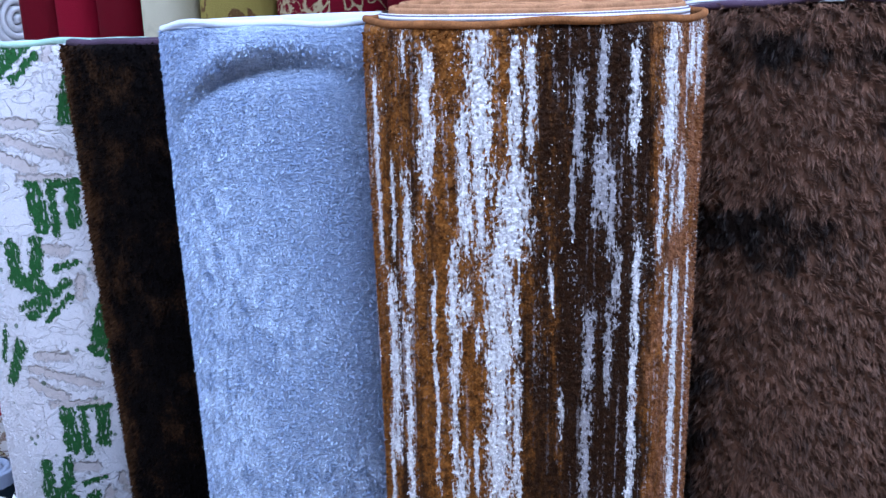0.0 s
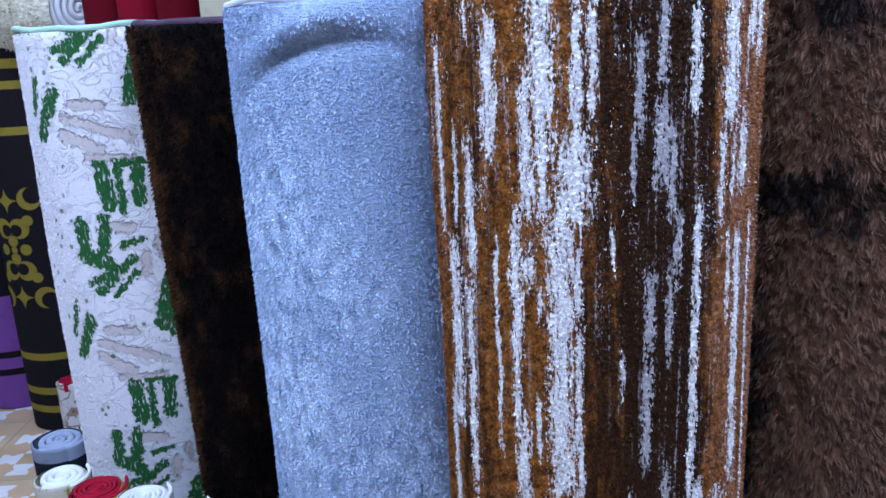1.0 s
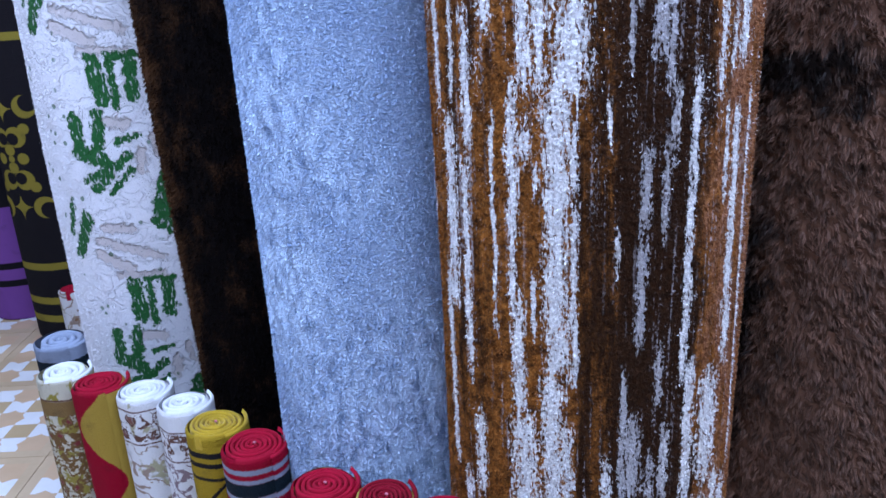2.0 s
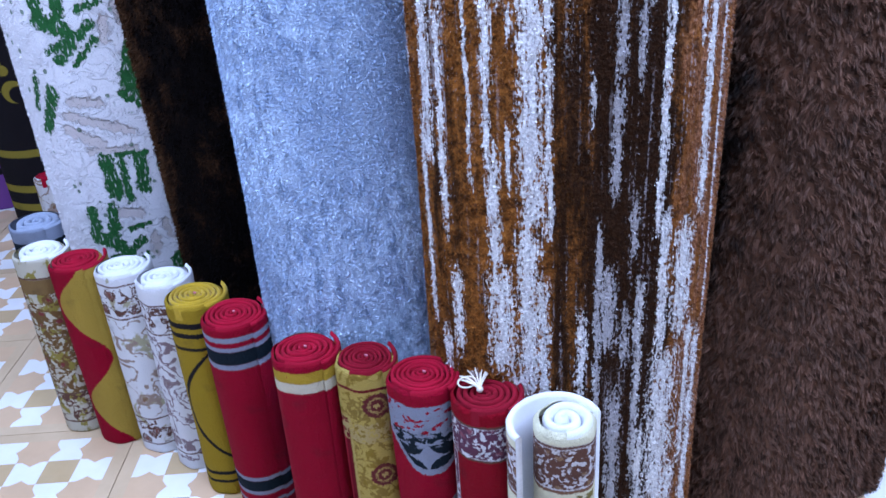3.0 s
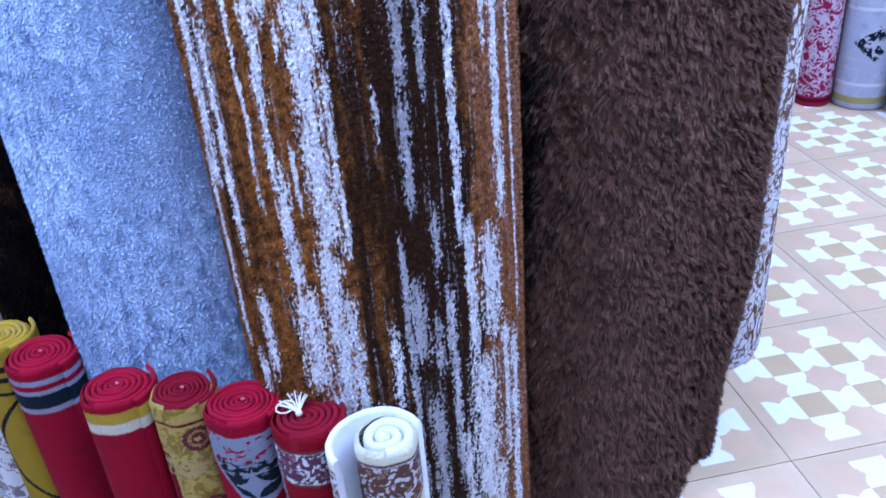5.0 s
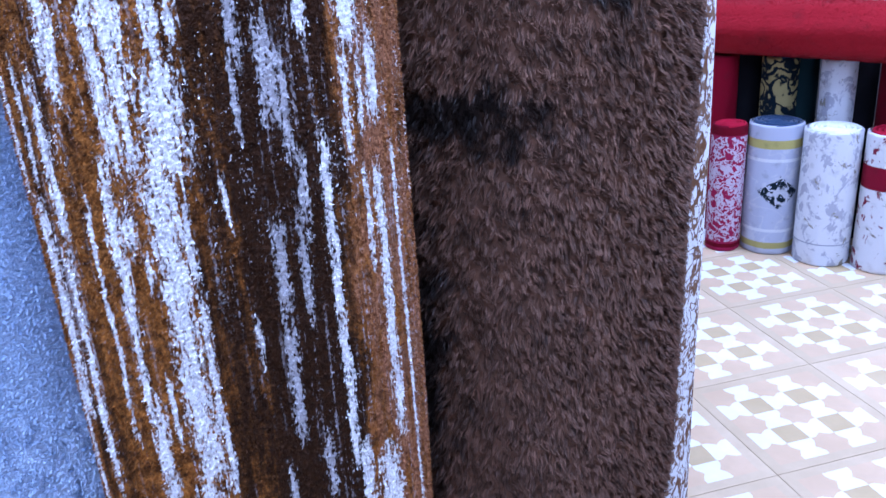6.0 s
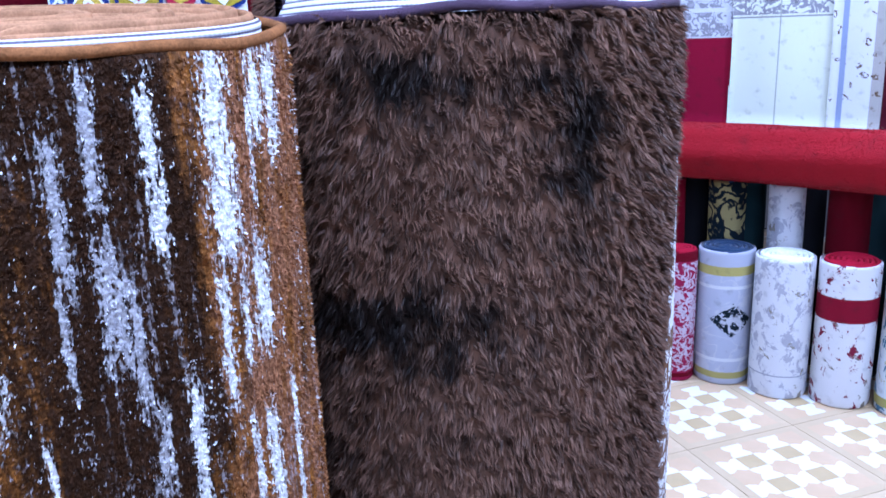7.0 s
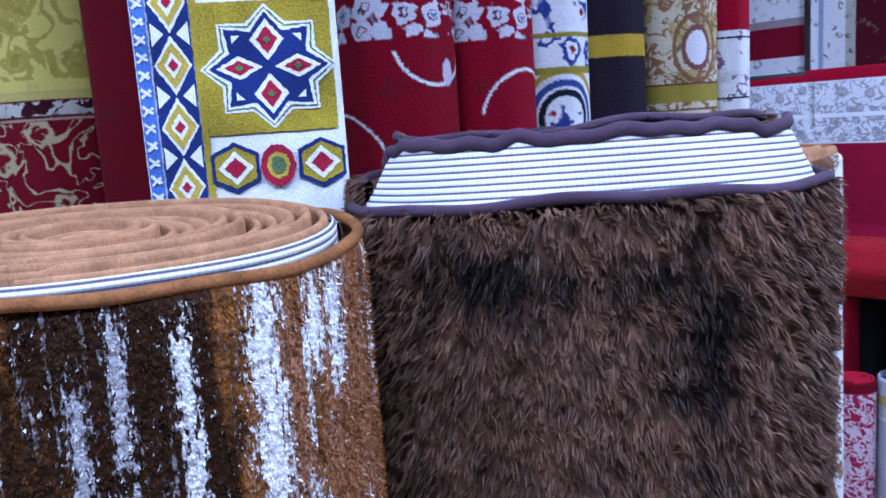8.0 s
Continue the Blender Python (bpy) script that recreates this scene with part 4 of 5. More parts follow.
def small_mat(x, y, r, h, turn, surface, rim, label, turns=5.5, seed=0, drop=0.0, tilt=0.0, tag=True):
    plan = Plan(r, r * 0.95, 2.0, 64, 0.012, seed)
    ob = roll_root("rolled_mat", x, y, turn, label, MATS, tilt)
    tagged(ob, category="rolled mat")
    part("carpet", wall_mesh("carpet", plan, h, [surface], 0.0018, seed * 1.3, 0.05, 0.006), ob)
    part("coil", coil_mesh("coil", plan, [rim], h + 0.004, turns, r / turns * 0.86, None, 0.035, 1.0, 0.07, 0.0025, seed + 3, 40), ob, "wound bound edge")
    # the loose end, a second thickness lapped on the outside
    s = np.linspace(plan.length * 0.18, plan.length * 0.46, 18)
    px, py, nx, ny = plan.at(s)
    lift = 0.004 + 0.012 * ((s - s[0]) / (s[-1] - s[0])) ** 2
    rows, uv = [], []
    for zz, o in ((0.004, 0.0), (h - 0.004, 0.0), (h + 0.003, -0.004), (h - 0.004, -0.009)):
        rows.append(np.stack([px + nx * (lift + o), py + ny * (lift + o), np.full(18, zz)], 1))
        uv.append(np.stack([s, np.full(18, zz)], 1))
    faces = [(j * 18 + i, j * 18 + i + 1, (j + 1) * 18 + i + 1, (j + 1) * 18 + i) for j in range(3) for i in range(17)]
    part("loose_end", mesh("loose_end", np.concatenate(rows), faces, np.concatenate(uv), [surface, rim], [0] * 17 + [1] * 34), ob)
    if tag:  # a bit of clear tape on the coil
        bm = bmesh.new()
        bmesh.ops.create_uvsphere(bm, u_segments=8, v_segments=5, radius=0.0042, matrix=Matrix.Translation((0.004, 0.002, h + 0.005)) @ Matrix.Diagonal((1.0, 0.6, 0.7, 1)))
        part("plastic_tag", from_bm("plastic_tag", bm, [mat_tag]), ob, "clear plastic tag end")
    return ob


mat_tag = Graph("clear_tag", 0.25).done((0.62, 0.20, 0.26))
rim_red = cloth("red_felt_edge", (0.36, 0.002, 0.024), 0.25, 600, 0.4, 0.0)
rim_deep = cloth("maroon_felt_edge", (0.24, 0.002, 0.016), 0.25, 600, 0.4, 0.0)
rim_white = cloth("white_felt_edge", (0.80, 0.82, 0.85), 0.12, 600, 0.4)
rim_gold = cloth("mustard_felt_edge", (0.46, 0.30, 0.02), 0.25, 600, 0.4)
rim_grey = cloth("blue_grey_edge", (0.32, 0.38, 0.50), 0.2, 600, 0.4)
HM = 0.519
BR = (0.15, 0.07, 0.05)
m_cream = banded("cream_brown_floral", (0.62, 0.58, 0.46), ((0.425, 0.465, (0.26, 0.16, 0.06)), (0.465, 0.470, BR), (0.125, 0.130, BR), (0.035, 0.040, BR)), both(blooms(24, (0.34, 0.28, 0.06), 0.52), filigree(30, (0.20, 0.11, 0.04), 0.13, 0.43, 0.05, (0.24, 0.05, 0.05)), filigree(34, BR, 0.04, 0.125, 0.04, None, 4)), 0.8)
m_wave = banded("red_gold_waves", RED, (), waves)
m_white1 = banded("white_small_floral", (0.78, 0.78, 0.79), ((0.492, 0.496, BR), (0.405, 0.409, BR), (0.030, 0.034, BR), (0.110, 0.114, BR)), both(blooms(17, (0.50, 0.47, 0.30), 0.56), filigree(26, BR, 0.415, 0.488, 0.03, (0.24, 0.10, 0.08), 1), filigree(15, (0.40, 0.30, 0.24), 0.12, 0.40, 0.022, (0.30, 0.17, 0.10), 2), filigree(26, BR, 0.036, 0.108, 0.03, (0.24, 0.10, 0.08), 6)), 0.85)
m_white2 = banded("white_vine_floral", (0.79, 0.79, 0.81), ((0.470, 0.474, BR), (0.395, 0.399, BR), (0.05, 0.054, BR)), both(filigree(22, (0.30, 0.22, 0.24), 0.03, 0.39, 0.03, (0.28, 0.18, 0.16), 7), filigree(30, BR, 0.40, 0.468, 0.035, None, 3)), 0.85)
m_gold = banded("mustard_dark_bands", (0.42, 0.28, 0.02), ((0.468, 0.482, BLACK), (0.444, 0.456, BLACK), (0.064, 0.074, BLACK), (0.040, 0.048, BLACK)), both(panel(-0.6, 0.6, 0.412, 0.420, BLACK), lens_field(0.012, 0.26, 0.095, 0.155, 0.007, BLACK)))
m_bands = banded("red_grey_navy_bands", RED, ((0.486, 0.498, GREY), (0.464, 0.474, GREY), (0.432, 0.464, NAVY), (0.420, 0.432, GREY), (0.118, 0.128, GREY), (0.088, 0.118, NAVY), (0.078, 0.088, GREY), (0.052, 0.060, GREY)), panel(-0.078, -0.068, 0.12, 0.43, GREY))
m_creamband = banded("red_cream_band", RED, ((0.478, 0.502, GOLD), (0.456, 0.478, CREAM)), sweep(0.14, 0.36, 0.31, ((0.0, 0.018, CREAM), (0.018, 0.045, GOLD), (0.045, 0.062, CREAM), (0.070, 0.4, (0.3, 0.05, 0.03))), 1.0))
m_goldrug = banded("gold_red_panel_rug", (0.54, 0.40, 0.10), ((0.478, 0.484, DEEP),), both(blooms(30, (0.30, 0.20, 0.03), 0.54), filigree(24, (0.30, 0.20, 0.04), 0.0, 0.47, 0.03, None, 5), panel(-0.058, -0.018, 0.02, 0.41, DEEP, (0.52, 0.40, 0.12), 0.006), panel(-0.045, -0.030, 0.02, 0.40, (0.34, 0.01, 0.03)), spots(0.046, 0.115, 0.165, 0.026, (0.50, 0.36, 0.12), (0.16, 0.03, 0.03)), filigree(40, (0.50, 0.38, 0.16), 0.36, 0.405, 0.05, None, 2)), 0.6)
m_motif = banded("red_navy_motif", RED, (), motifs)
m_border = banded("maroon_white_border", (0.30, 0.001, 0.014), ((0.486, 0.491, BR), (0.414, 0.419, BR)), both(panel(-0.058, -0.042, 0.0, 0.49, WHITE), panel(-0.4, 0.4, 0.417, 0.488, WHITE), filigree(36, (0.14, 0.05, 0.09), 0.42, 0.485, 0.07, (0.30, 0.10, 0.14), 1), lambda g: [(g.f("MULTIPLY", m, g.band(g.u(), -0.057, -0.043)), c) for m, c in filigree(44, (0.14, 0.05, 0.09), 0.0, 0.42, 0.07, None, 2)(g)]), 0.5)
m_scroll = banded("cream_floral_band", (0.74, 0.71, 0.50), ((0.492, 0.497, BR), (0.398, 0.405, (0.24, 0.12, 0.07))), both(panel(-0.3, 0.3, 0.40, 0.497, (0.74, 0.72, 0.74)), filigree(38, BR, 0.408, 0.49, 0.08, (0.30, 0.18, 0.10), 3), lambda g: [(g.f("MULTIPLY", m, g.band(g.u(), 0.018, 0.055, 0.004)), c) for m, c in filigree(34, (0.24, 0.20, 0.06), 0.355, 0.392, 0.08, (0.30, 0.22, 0.08), 8)(g)], panel(-0.02, 0.04, 0.205, 0.245, (0.52, 0.44, 0.20)), lambda g: [(g.f("MULTIPLY", m, g.band(g.u(), -0.075, 0.045, 0.004)), c) for m, c in filigree(36, (0.12, 0.07, 0.04), 0.19, 0.255, 0.07, (0.2, 0.12, 0.05), 9)(g)]), 0.88)
m_greyblue = banded("blue_grey_mat", (0.30, 0.35, 0.46), ((0.38, 0.43, NAVY),))

MAT_ROWS = (
    (-1.262, 2.050, 0.074, m_greyblue, rim_grey, "blue-grey rolled mat with a navy band", 3.2, False),
    (-1.100, 1.758, 0.063, m_cream, rim_white, "rolled cream mat with brown flowers and white wound edge", 3.5, False),
    (-0.978, 1.708, 0.064, m_wave, rim_red, "rolled red mat with mustard waves", 5.5, False),
    (-0.851, 1.667, 0.062, m_white1, rim_white, "rolled white mat with small brown flowers", 5.0, False),
    (-0.735, 1.600, 0.060, m_white2, rim_white, "rolled white mat with vine border and frayed edge", 4.0, False),
    (-0.630, 1.515, 0.064, m_gold, rim_gold, "rolled mustard mat with black bands", 5.5, True),
    (-0.520, 1.435, 0.066, m_bands, rim_red, "rolled red mat with grey and navy bands", 6.0, True),
    (-0.348, 1.290, 0.064, m_creamband, rim_red, "rolled red mat with gold and cream bands", 5.5, True),
    (-0.226, 1.254, 0.056, m_goldrug, rim_deep, "rolled gold mat with red panel and maroon edge", 6.0, True),
    (-0.112, 1.205, 0.064, m_motif, rim_red, "rolled red mat with navy and grey motifs", 6.5, True),
    (-0.001, 1.138, 0.060, m_border, rim_deep, "rolled maroon mat with white flowered border", 5.0, False),
)
for i, (x, y, r, surf, rim_m, lab, tn, tg) in enumerate(MAT_ROWS):
    small_mat(x, y, r, HM if i else 0.47, -22 + 5 * math.sin(i * 2.3), surf, rim_m, lab, tn, i + 1, tag=tg, tilt=0.6 * math.sin(i * 1.9))


def scroll_mat(x, y, h):
    """A thick white mat wound as a full core with its outer turn standing open beside it."""
    ob = roll_root("rolled_mat", x, y, 0, "rolled cream mat with flowered band, its white end unrolled", MATS)
    tagged(ob, category="rolled mat")
    core = Plan(0.052, 0.050, 2.0, 64, 0.02, 3)
    part("carpet", wall_mesh("carpet", core, h, [m_scroll], 0.0015, 1.0, 0.05, 0.01), ob)
    part("coil", coil_mesh("coil", core, [rim_white], h + 0.003, 2.4, 0.018, None, 0.03, 1.0, 0.10, 0.003, 31, 40), ob, "thick white wound edge")
    # the outer turn: leaves the core at the right, passes behind and opens to the left
    ang = np.radians(np.linspace(15, 218, 60))
    rad = 0.050 + 0.026 * np.clip((np.degrees(ang) - 50) / 160, 0, 1) ** 1.1
    cx, cy = rad * np.cos(ang) - 0.012 * np.clip((np.degrees(ang) - 90) / 90, 0, 1), rad * np.sin(ang)
    t = 0.013
    nx, ny = np.cos(ang), np.sin(ang)
    arc = np.concatenate([[0], np.cumsum(np.hypot(np.diff(cx), np.diff(cy)))])
    rows, uv = [], []
    prof = ((t, 0.0), (t, h - 0.006), (t * 0.8, h - 0.001), (t * 0.5, h), (t * 0.2, h - 0.001), (0.0, h - 0.006), (0.0, 0.0))
    for o, z in prof:
        rows.append(np.stack([cx + nx * o, cy + ny * o, np.full(60, z + 0.003)], 1))
        uv.append(np.stack([arc, np.full(60, z)], 1))
    faces, fm = [], []
    for j in range(6):
        for i in range(59):
            faces.append((j * 60 + i, j * 60 + i + 1, (j + 1) * 60 + i + 1, (j + 1) * 60 + i))
            fm.append(0 if j == 0 else 1)
    for e in (0, 59):
        faces.append(tuple(j * 60 + e for j in range(7)))
        fm.append(1)
    part("outer_turn", mesh("outer_turn", np.concatenate(rows), faces, np.concatenate(uv), [m_scroll, rim_white], fm), ob, "unrolled white end")
    return ob


scroll_mat(0.128, 1.070, HM)

# a tassel lies on the maroon mat's coil
tassel = new("tassel")
tassel.matrix_world = pose(-0.012, 1.142, HM + 0.006, 0, 0, 20)
tagged(tassel, "cream knotted thread tassel lying on a rolled mat", "tassel")
rt = np.random.RandomState(5)
mat_thread = cloth("cream_thread", (0.80, 0.74, 0.62), 0.15, 500, 0.3)
for k in range(22):
    a = rt.uniform(-0.9, 0.9)
    l = rt.uniform(0.030, 0.048)
    end = np.array([math.sin(a) * l * 0.9, math.cos(a) * l, rt.uniform(0.004, 0.016)])
    p0 = np.array([0, -0.008, 0.006])
    mid = (p0 + end) / 2 + np.array([0, 0, 0.008])
    ts = np.linspace(0, 1, 7)[:, None]
    part("strand", tube_mesh("strand", (1 - ts) ** 2 * p0 + 2 * ts * (1 - ts) * mid + ts ** 2 * end, 0.0013, [mat_thread], False, 5), tassel)
th = np.linspace(0, 2 * math.pi, 26)
part("loop", tube_mesh("loop", np.stack([-0.016 + 0.016 * np.cos(th), 0.012 + 0.010 * np.sin(th), 0.012 + 0.004 * np.sin(th)], 1), 0.0016, [mat_thread], False, 5), tassel)
bm = bmesh.new()
bmesh.ops.create_uvsphere(bm, u_segments=10, v_segments=7, radius=0.006, matrix=Matrix.Translation((0, -0.008, 0.006)))
part("knot", from_bm("knot", bm, [mat_thread]), tassel)
# ---------------------------------------------------------------- rolls behind the front row
BACKROW = "tall rug rolls standing behind"


def back_roll(x, y, a, b, h, turn, surface, label, power=2.4, seed=0, rim=None, name="rug_roll", group=BACKROW, z=0.0, amp=0.003):
    plan = Plan(a, b, power, 72)
    ob = roll_root(name, x, y, turn, label, group, 0.0, z)
    part("carpet", wall_mesh("carpet", plan, h, [surface], amp, seed, 0.06, 0.008), ob)
    part("coil", coil_mesh("coil", plan, [rim or rim_deep], h + 0.004, 5, min(a, b) / 6.5, None, 0.04, 0.99, 0.08, 0.003, seed + 40, 40), ob, "wound edge")
    return ob, plan


knots = np.random.RandomState(12)


def inlay(name, plan, ob, polys, material, rise):
    """Woven figures: flat pieces of pile laid on the roll's cloth, each one a part."""
    for pts in polys:
        q = np.array(pts, float)
        fine = []
        for a, b in zip(q, np.roll(q, -1, 0)):
            k = max(1, int(np.linalg.norm(b - a) / 0.0026))
            fine += [a + (b - a) * i / k for i in range(k)]
        p = np.array(fine)
        if len(q) > 3 and len(p) > len(q) + 4:  # the outline steps from knot to knot
            p = p + knots.uniform(-0.0007, 0.0007, p.shape)
        x, y, nx, ny = plan.at(p[:, 0] * 1.09)
        o = rise + 0.002
        v = np.stack([x + nx * o, y + ny * o, p[:, 1]], 1)
        part(name, mesh(name, v, [tuple(range(len(p)))], p, [material], smooth=False), ob)


def diamond(u, v, a, b):
    return [(u - a, v), (u, v - b), (u + a, v), (u, v + b)]


def rect(u0, v0, u1, v1):
    return [(u0, v0), (u1, v0), (u1, v1), (u0, v1)]


def star8(u, v, r, q):
    """An eight-pointed star, as the woven frame shows it."""
    return [(u + (r if k % 2 == 0 else q) * math.cos(k * math.pi / 8 + math.pi / 2), v + (r if k % 2 == 0 else q) * math.sin(k * math.pi / 8 + math.pi / 2)) for k in range(16)]


w_white = cloth("woven_white", (0.80, 0.81, 0.83), 0.22, 380, 0.35)
w_navy = cloth("woven_navy", (0.010, 0.025, 0.14), 0.45, 380, 0.35)
w_blue = cloth("woven_blue", (0.07, 0.17, 0.50), 0.45, 380, 0.35)
w_olive = cloth("woven_olive", (0.36, 0.27, 0.025), 0.45, 380, 0.35)
w_red = cloth("woven_red", (0.35, 0.010, 0.04), 0.45, 380, 0.35)
w_green = cloth("woven_green", (0.10, 0.16, 0.07), 0.45, 380, 0.35)
w_gold = cloth("woven_gold", (0.50, 0.36, 0.05), 0.45, 380, 0.35)

star_roll, SP = back_roll(0.251, 1.770, 0.130, 0.110, 2.3, 6.0, w_white, "white rug roll woven with navy, olive and red stars", 16.0, 50, rim_white, amp=0.0)
U = 0.033
olive, white1, edging, white3, navy, white2, red, green, gold, hexes, hexfield = [], [], [], [], [], [], [], [], [], [], []
for vc in (1.775, 2.028):
    olive.append(rect(U - 0.076, vc - 0.083, U + 0.075, vc + 0.083))
    white1.append(star8(U, vc, 0.079, 0.060))
    edging.append(star8(U, vc, 0.0755, 0.0560))
    white3.append(star8(U, vc, 0.0730, 0.0535))
    navy.append(star8(U, vc, 0.0690, 0.0480))
    for k in range(4):
        ca, sa = math.cos(k * math.pi / 2), math.sin(k * math.pi / 2)
        cu, cv = U + 0.034 * ca, vc + 0.034 * sa
        white2.append(diamond(cu, cv, 0.027 if k % 2 == 0 else 0.020, 0.015 if k % 2 == 0 else 0.026))
        red.append(diamond(cu, cv, 0.0175 if k % 2 == 0 else 0.0125, 0.009 if k % 2 == 0 else 0.0175))
        green.append(diamond(cu, cv, 0.005, 0.005))
        du, dv = 0.038 * (ca - sa), 0.038 * (ca + sa)
        white2.append([(U + du * q, vc + dv * w) for q, w in ((0.80, 1.06), (1.06, 1.06), (1.06, 0.80))])
    lo = vc - 0.126
    for cu in (U - 0.050, U + 0.052):
        hexes.append([(cu - 0.028, lo - 0.018), (cu, lo - 0.033), (cu + 0.028, lo - 0.018), (cu + 0.028, lo + 0.018), (cu, lo + 0.033), (cu - 0.028, lo + 0.018)])
        hexfield.append([(cu - 0.0235, lo - 0.0145), (cu, lo - 0.027), (cu + 0.0235, lo - 0.0145), (cu + 0.0235, lo + 0.0145), (cu, lo + 0.027), (cu - 0.0235, lo + 0.0145)])
        white2.append(diamond(cu, lo, 0.021, 0.022))
        red.append(diamond(cu, lo, 0.013, 0.014))
    red.append([(U + 0.021 * math.cos(k * math.pi / 5), lo + 0.028 * math.sin(k * math.pi / 5)) for k in range(10)])
    gold.append([(U + 0.014 * math.cos(k * math.pi / 4), lo + 0.018 * math.sin(k * math.pi / 4)) for k in range(8)])
    green.append([(U + 0.009 * math.cos(k * math.pi / 4), lo + 0.012 * math.sin(k * math.pi / 4)) for k in range(8)])
lat = []
for q in range(30):
    v = 1.46 + q * 0.022
    lat += [[(-0.115, v), (-0.113, v - 0.003), (-0.1015, v + 0.007), (-0.1035, v + 0.010)], [(-0.115, v + 0.009), (-0.113, v + 0.012), (-0.1015, v + 0.002), (-0.1035, v - 0.001)]]
inlay("blue_ground", SP, star_roll, [rect(-0.1165, 1.4, -0.100, 2.29)], w_blue, 0.0008)
inlay("lattice", SP, star_roll, lat, w_white, 0.0016)
inlay("border_ground", SP, star_roll, [rect(-0.098, 1.4, -0.052, 2.29)], w_navy, 0.0008)
bd, bd2, bd3, bdw = [], [], [], []
for q in range(10):
    v = 1.475 + q * 0.077
    bdw.append(diamond(-0.075, v, 0.021, 0.037))
    bd.append(diamond(-0.075, v, 0.018, 0.029))
    bd2.append(diamond(-0.075, v, 0.010, 0.017))
    bd3.append(diamond(-0.075, v, 0.006, 0.008))
    for sgn in (-1, 1):
        bdw.append([(-0.075 + sgn * 0.007, v + 0.0385), (-0.075 + sgn * 0.021, v + 0.053), (-0.075 + sgn * 0.021, v + 0.024)][::sgn])
inlay("border_lozenge_ground", SP, star_roll, bdw, w_white, 0.0016)
inlay("border_lozenge", SP, star_roll, bd, w_gold, 0.0024)
inlay("lozenge_field", SP, star_roll, bd2, w_white, 0.0032)
inlay("lozenge_heart", SP, star_roll, bd3, w_red, 0.0040)
inlay("gold_stripe", SP, star_roll, [rect(-0.051, 1.4, -0.043, 2.29)], w_olive, 0.0008)
inlay("star_frame", SP, star_roll, olive, w_olive, 0.0008)
inlay("star_outline", SP, star_roll, white1, w_white, 0.0016)
inlay("star_edging", SP, star_roll, edging, w_green, 0.0022)
inlay("star_band", SP, star_roll, white3, w_white, 0.0026)
inlay("star_field", SP, star_roll, navy, w_navy, 0.0030)
inlay("hexagon", SP, star_roll, hexes, w_navy, 0.0016)
inlay("hexagon_field", SP, star_roll, hexfield, w_olive, 0.0024)
inlay("white_figure", SP, star_roll, white2, w_white, 0.0036)
inlay("red_figure", SP, star_roll, red, w_red, 0.0042)
inlay("gold_figure", SP, star_roll, gold, w_gold, 0.0048)
inlay("green_figure", SP, star_roll, green, w_green, 0.0056)

rose_top = rosettes(23, 1.835, 2.3)
m_rw1 = banded("maroon_white_curve", (0.22, 0.0008, 0.014), (), both(rose_top, lambda g: [(g.f("MULTIPLY", q, g.f("SUBTRACT", 1.0, g.step(g.v(), 1.812, 1.816))), c) for q, c in sweep(0.058, 1.835, 0.078, ((0.0, 0.006, WHITE),))(g)], sweep(-0.15, 1.60, 0.11, ((0.0, 0.005, WHITE),)), sweep(0.085, 1.775, 0.0, ((-0.1, 0.014, (0.62, 0.58, 0.68)),), 0.6)), 0.7)
m_rw2 = banded("maroon_white_arch", (0.26, 0.0008, 0.017), (), both(rose_top, lambda g: [(g.f("MULTIPLY", q, g.step(g.v(), 1.695, 1.70)), c) for q, c in sweep(0.06, 1.68, 0.095, ((0.0, 0.006, WHITE),))(g)]), 0.7)
m_bw = banded("white_blue_gold_geometric", (0.78, 0.79, 0.82), ((1.77, 1.785, OLIVE), (1.845, 1.855, OLIVE)), both(sweep(0.0, 1.68, 0.045, ((0.0, 0.014, NAVY), (0.02, 0.034, (0.04, 0.08, 0.30)), (0.045, 0.058, GOLD))), flowers(16, 0.2, (0.03, 0.06, 0.28), (0.3, 0.02, 0.03), 1, 2)), 0.85)
m_bg = banded("black_gold_band", (0.020, 0.012, 0.022), ((1.805, 1.852, GOLD),), None, 0.6)
m_md = banded("beige_brown_medallion", (0.62, 0.54, 0.40), ((1.695, 1.735, OLIVE), (1.735, 1.740, BROWN), (1.695, 1.690, BROWN), (1.675, 1.680, BROWN)), both(blooms(14, (0.50, 0.38, 0.16), 0.52), filigree(22, (0.26, 0.14, 0.07), 1.0, 2.4, 0.035, (0.34, 0.12, 0.10), 3), sweep(0.015, 1.82, 0.0, ((-0.1, 0.03, (0.75, 0.74, 0.78)), (0.03, 0.04, (0.2, 0.08, 0.07)), (0.052, 0.062, (0.24, 0.13, 0.06))), 0.75)), 0.75)
m_wr = banded("white_red_top", (0.74, 0.75, 0.78), ((1.865, 2.3, RED), (1.845, 1.850, NAVY), (1.695, 1.70, NAVY)), flowers(22, 0.14, (0.22, 0.16, 0.25), None, 1, 6), 0.85)
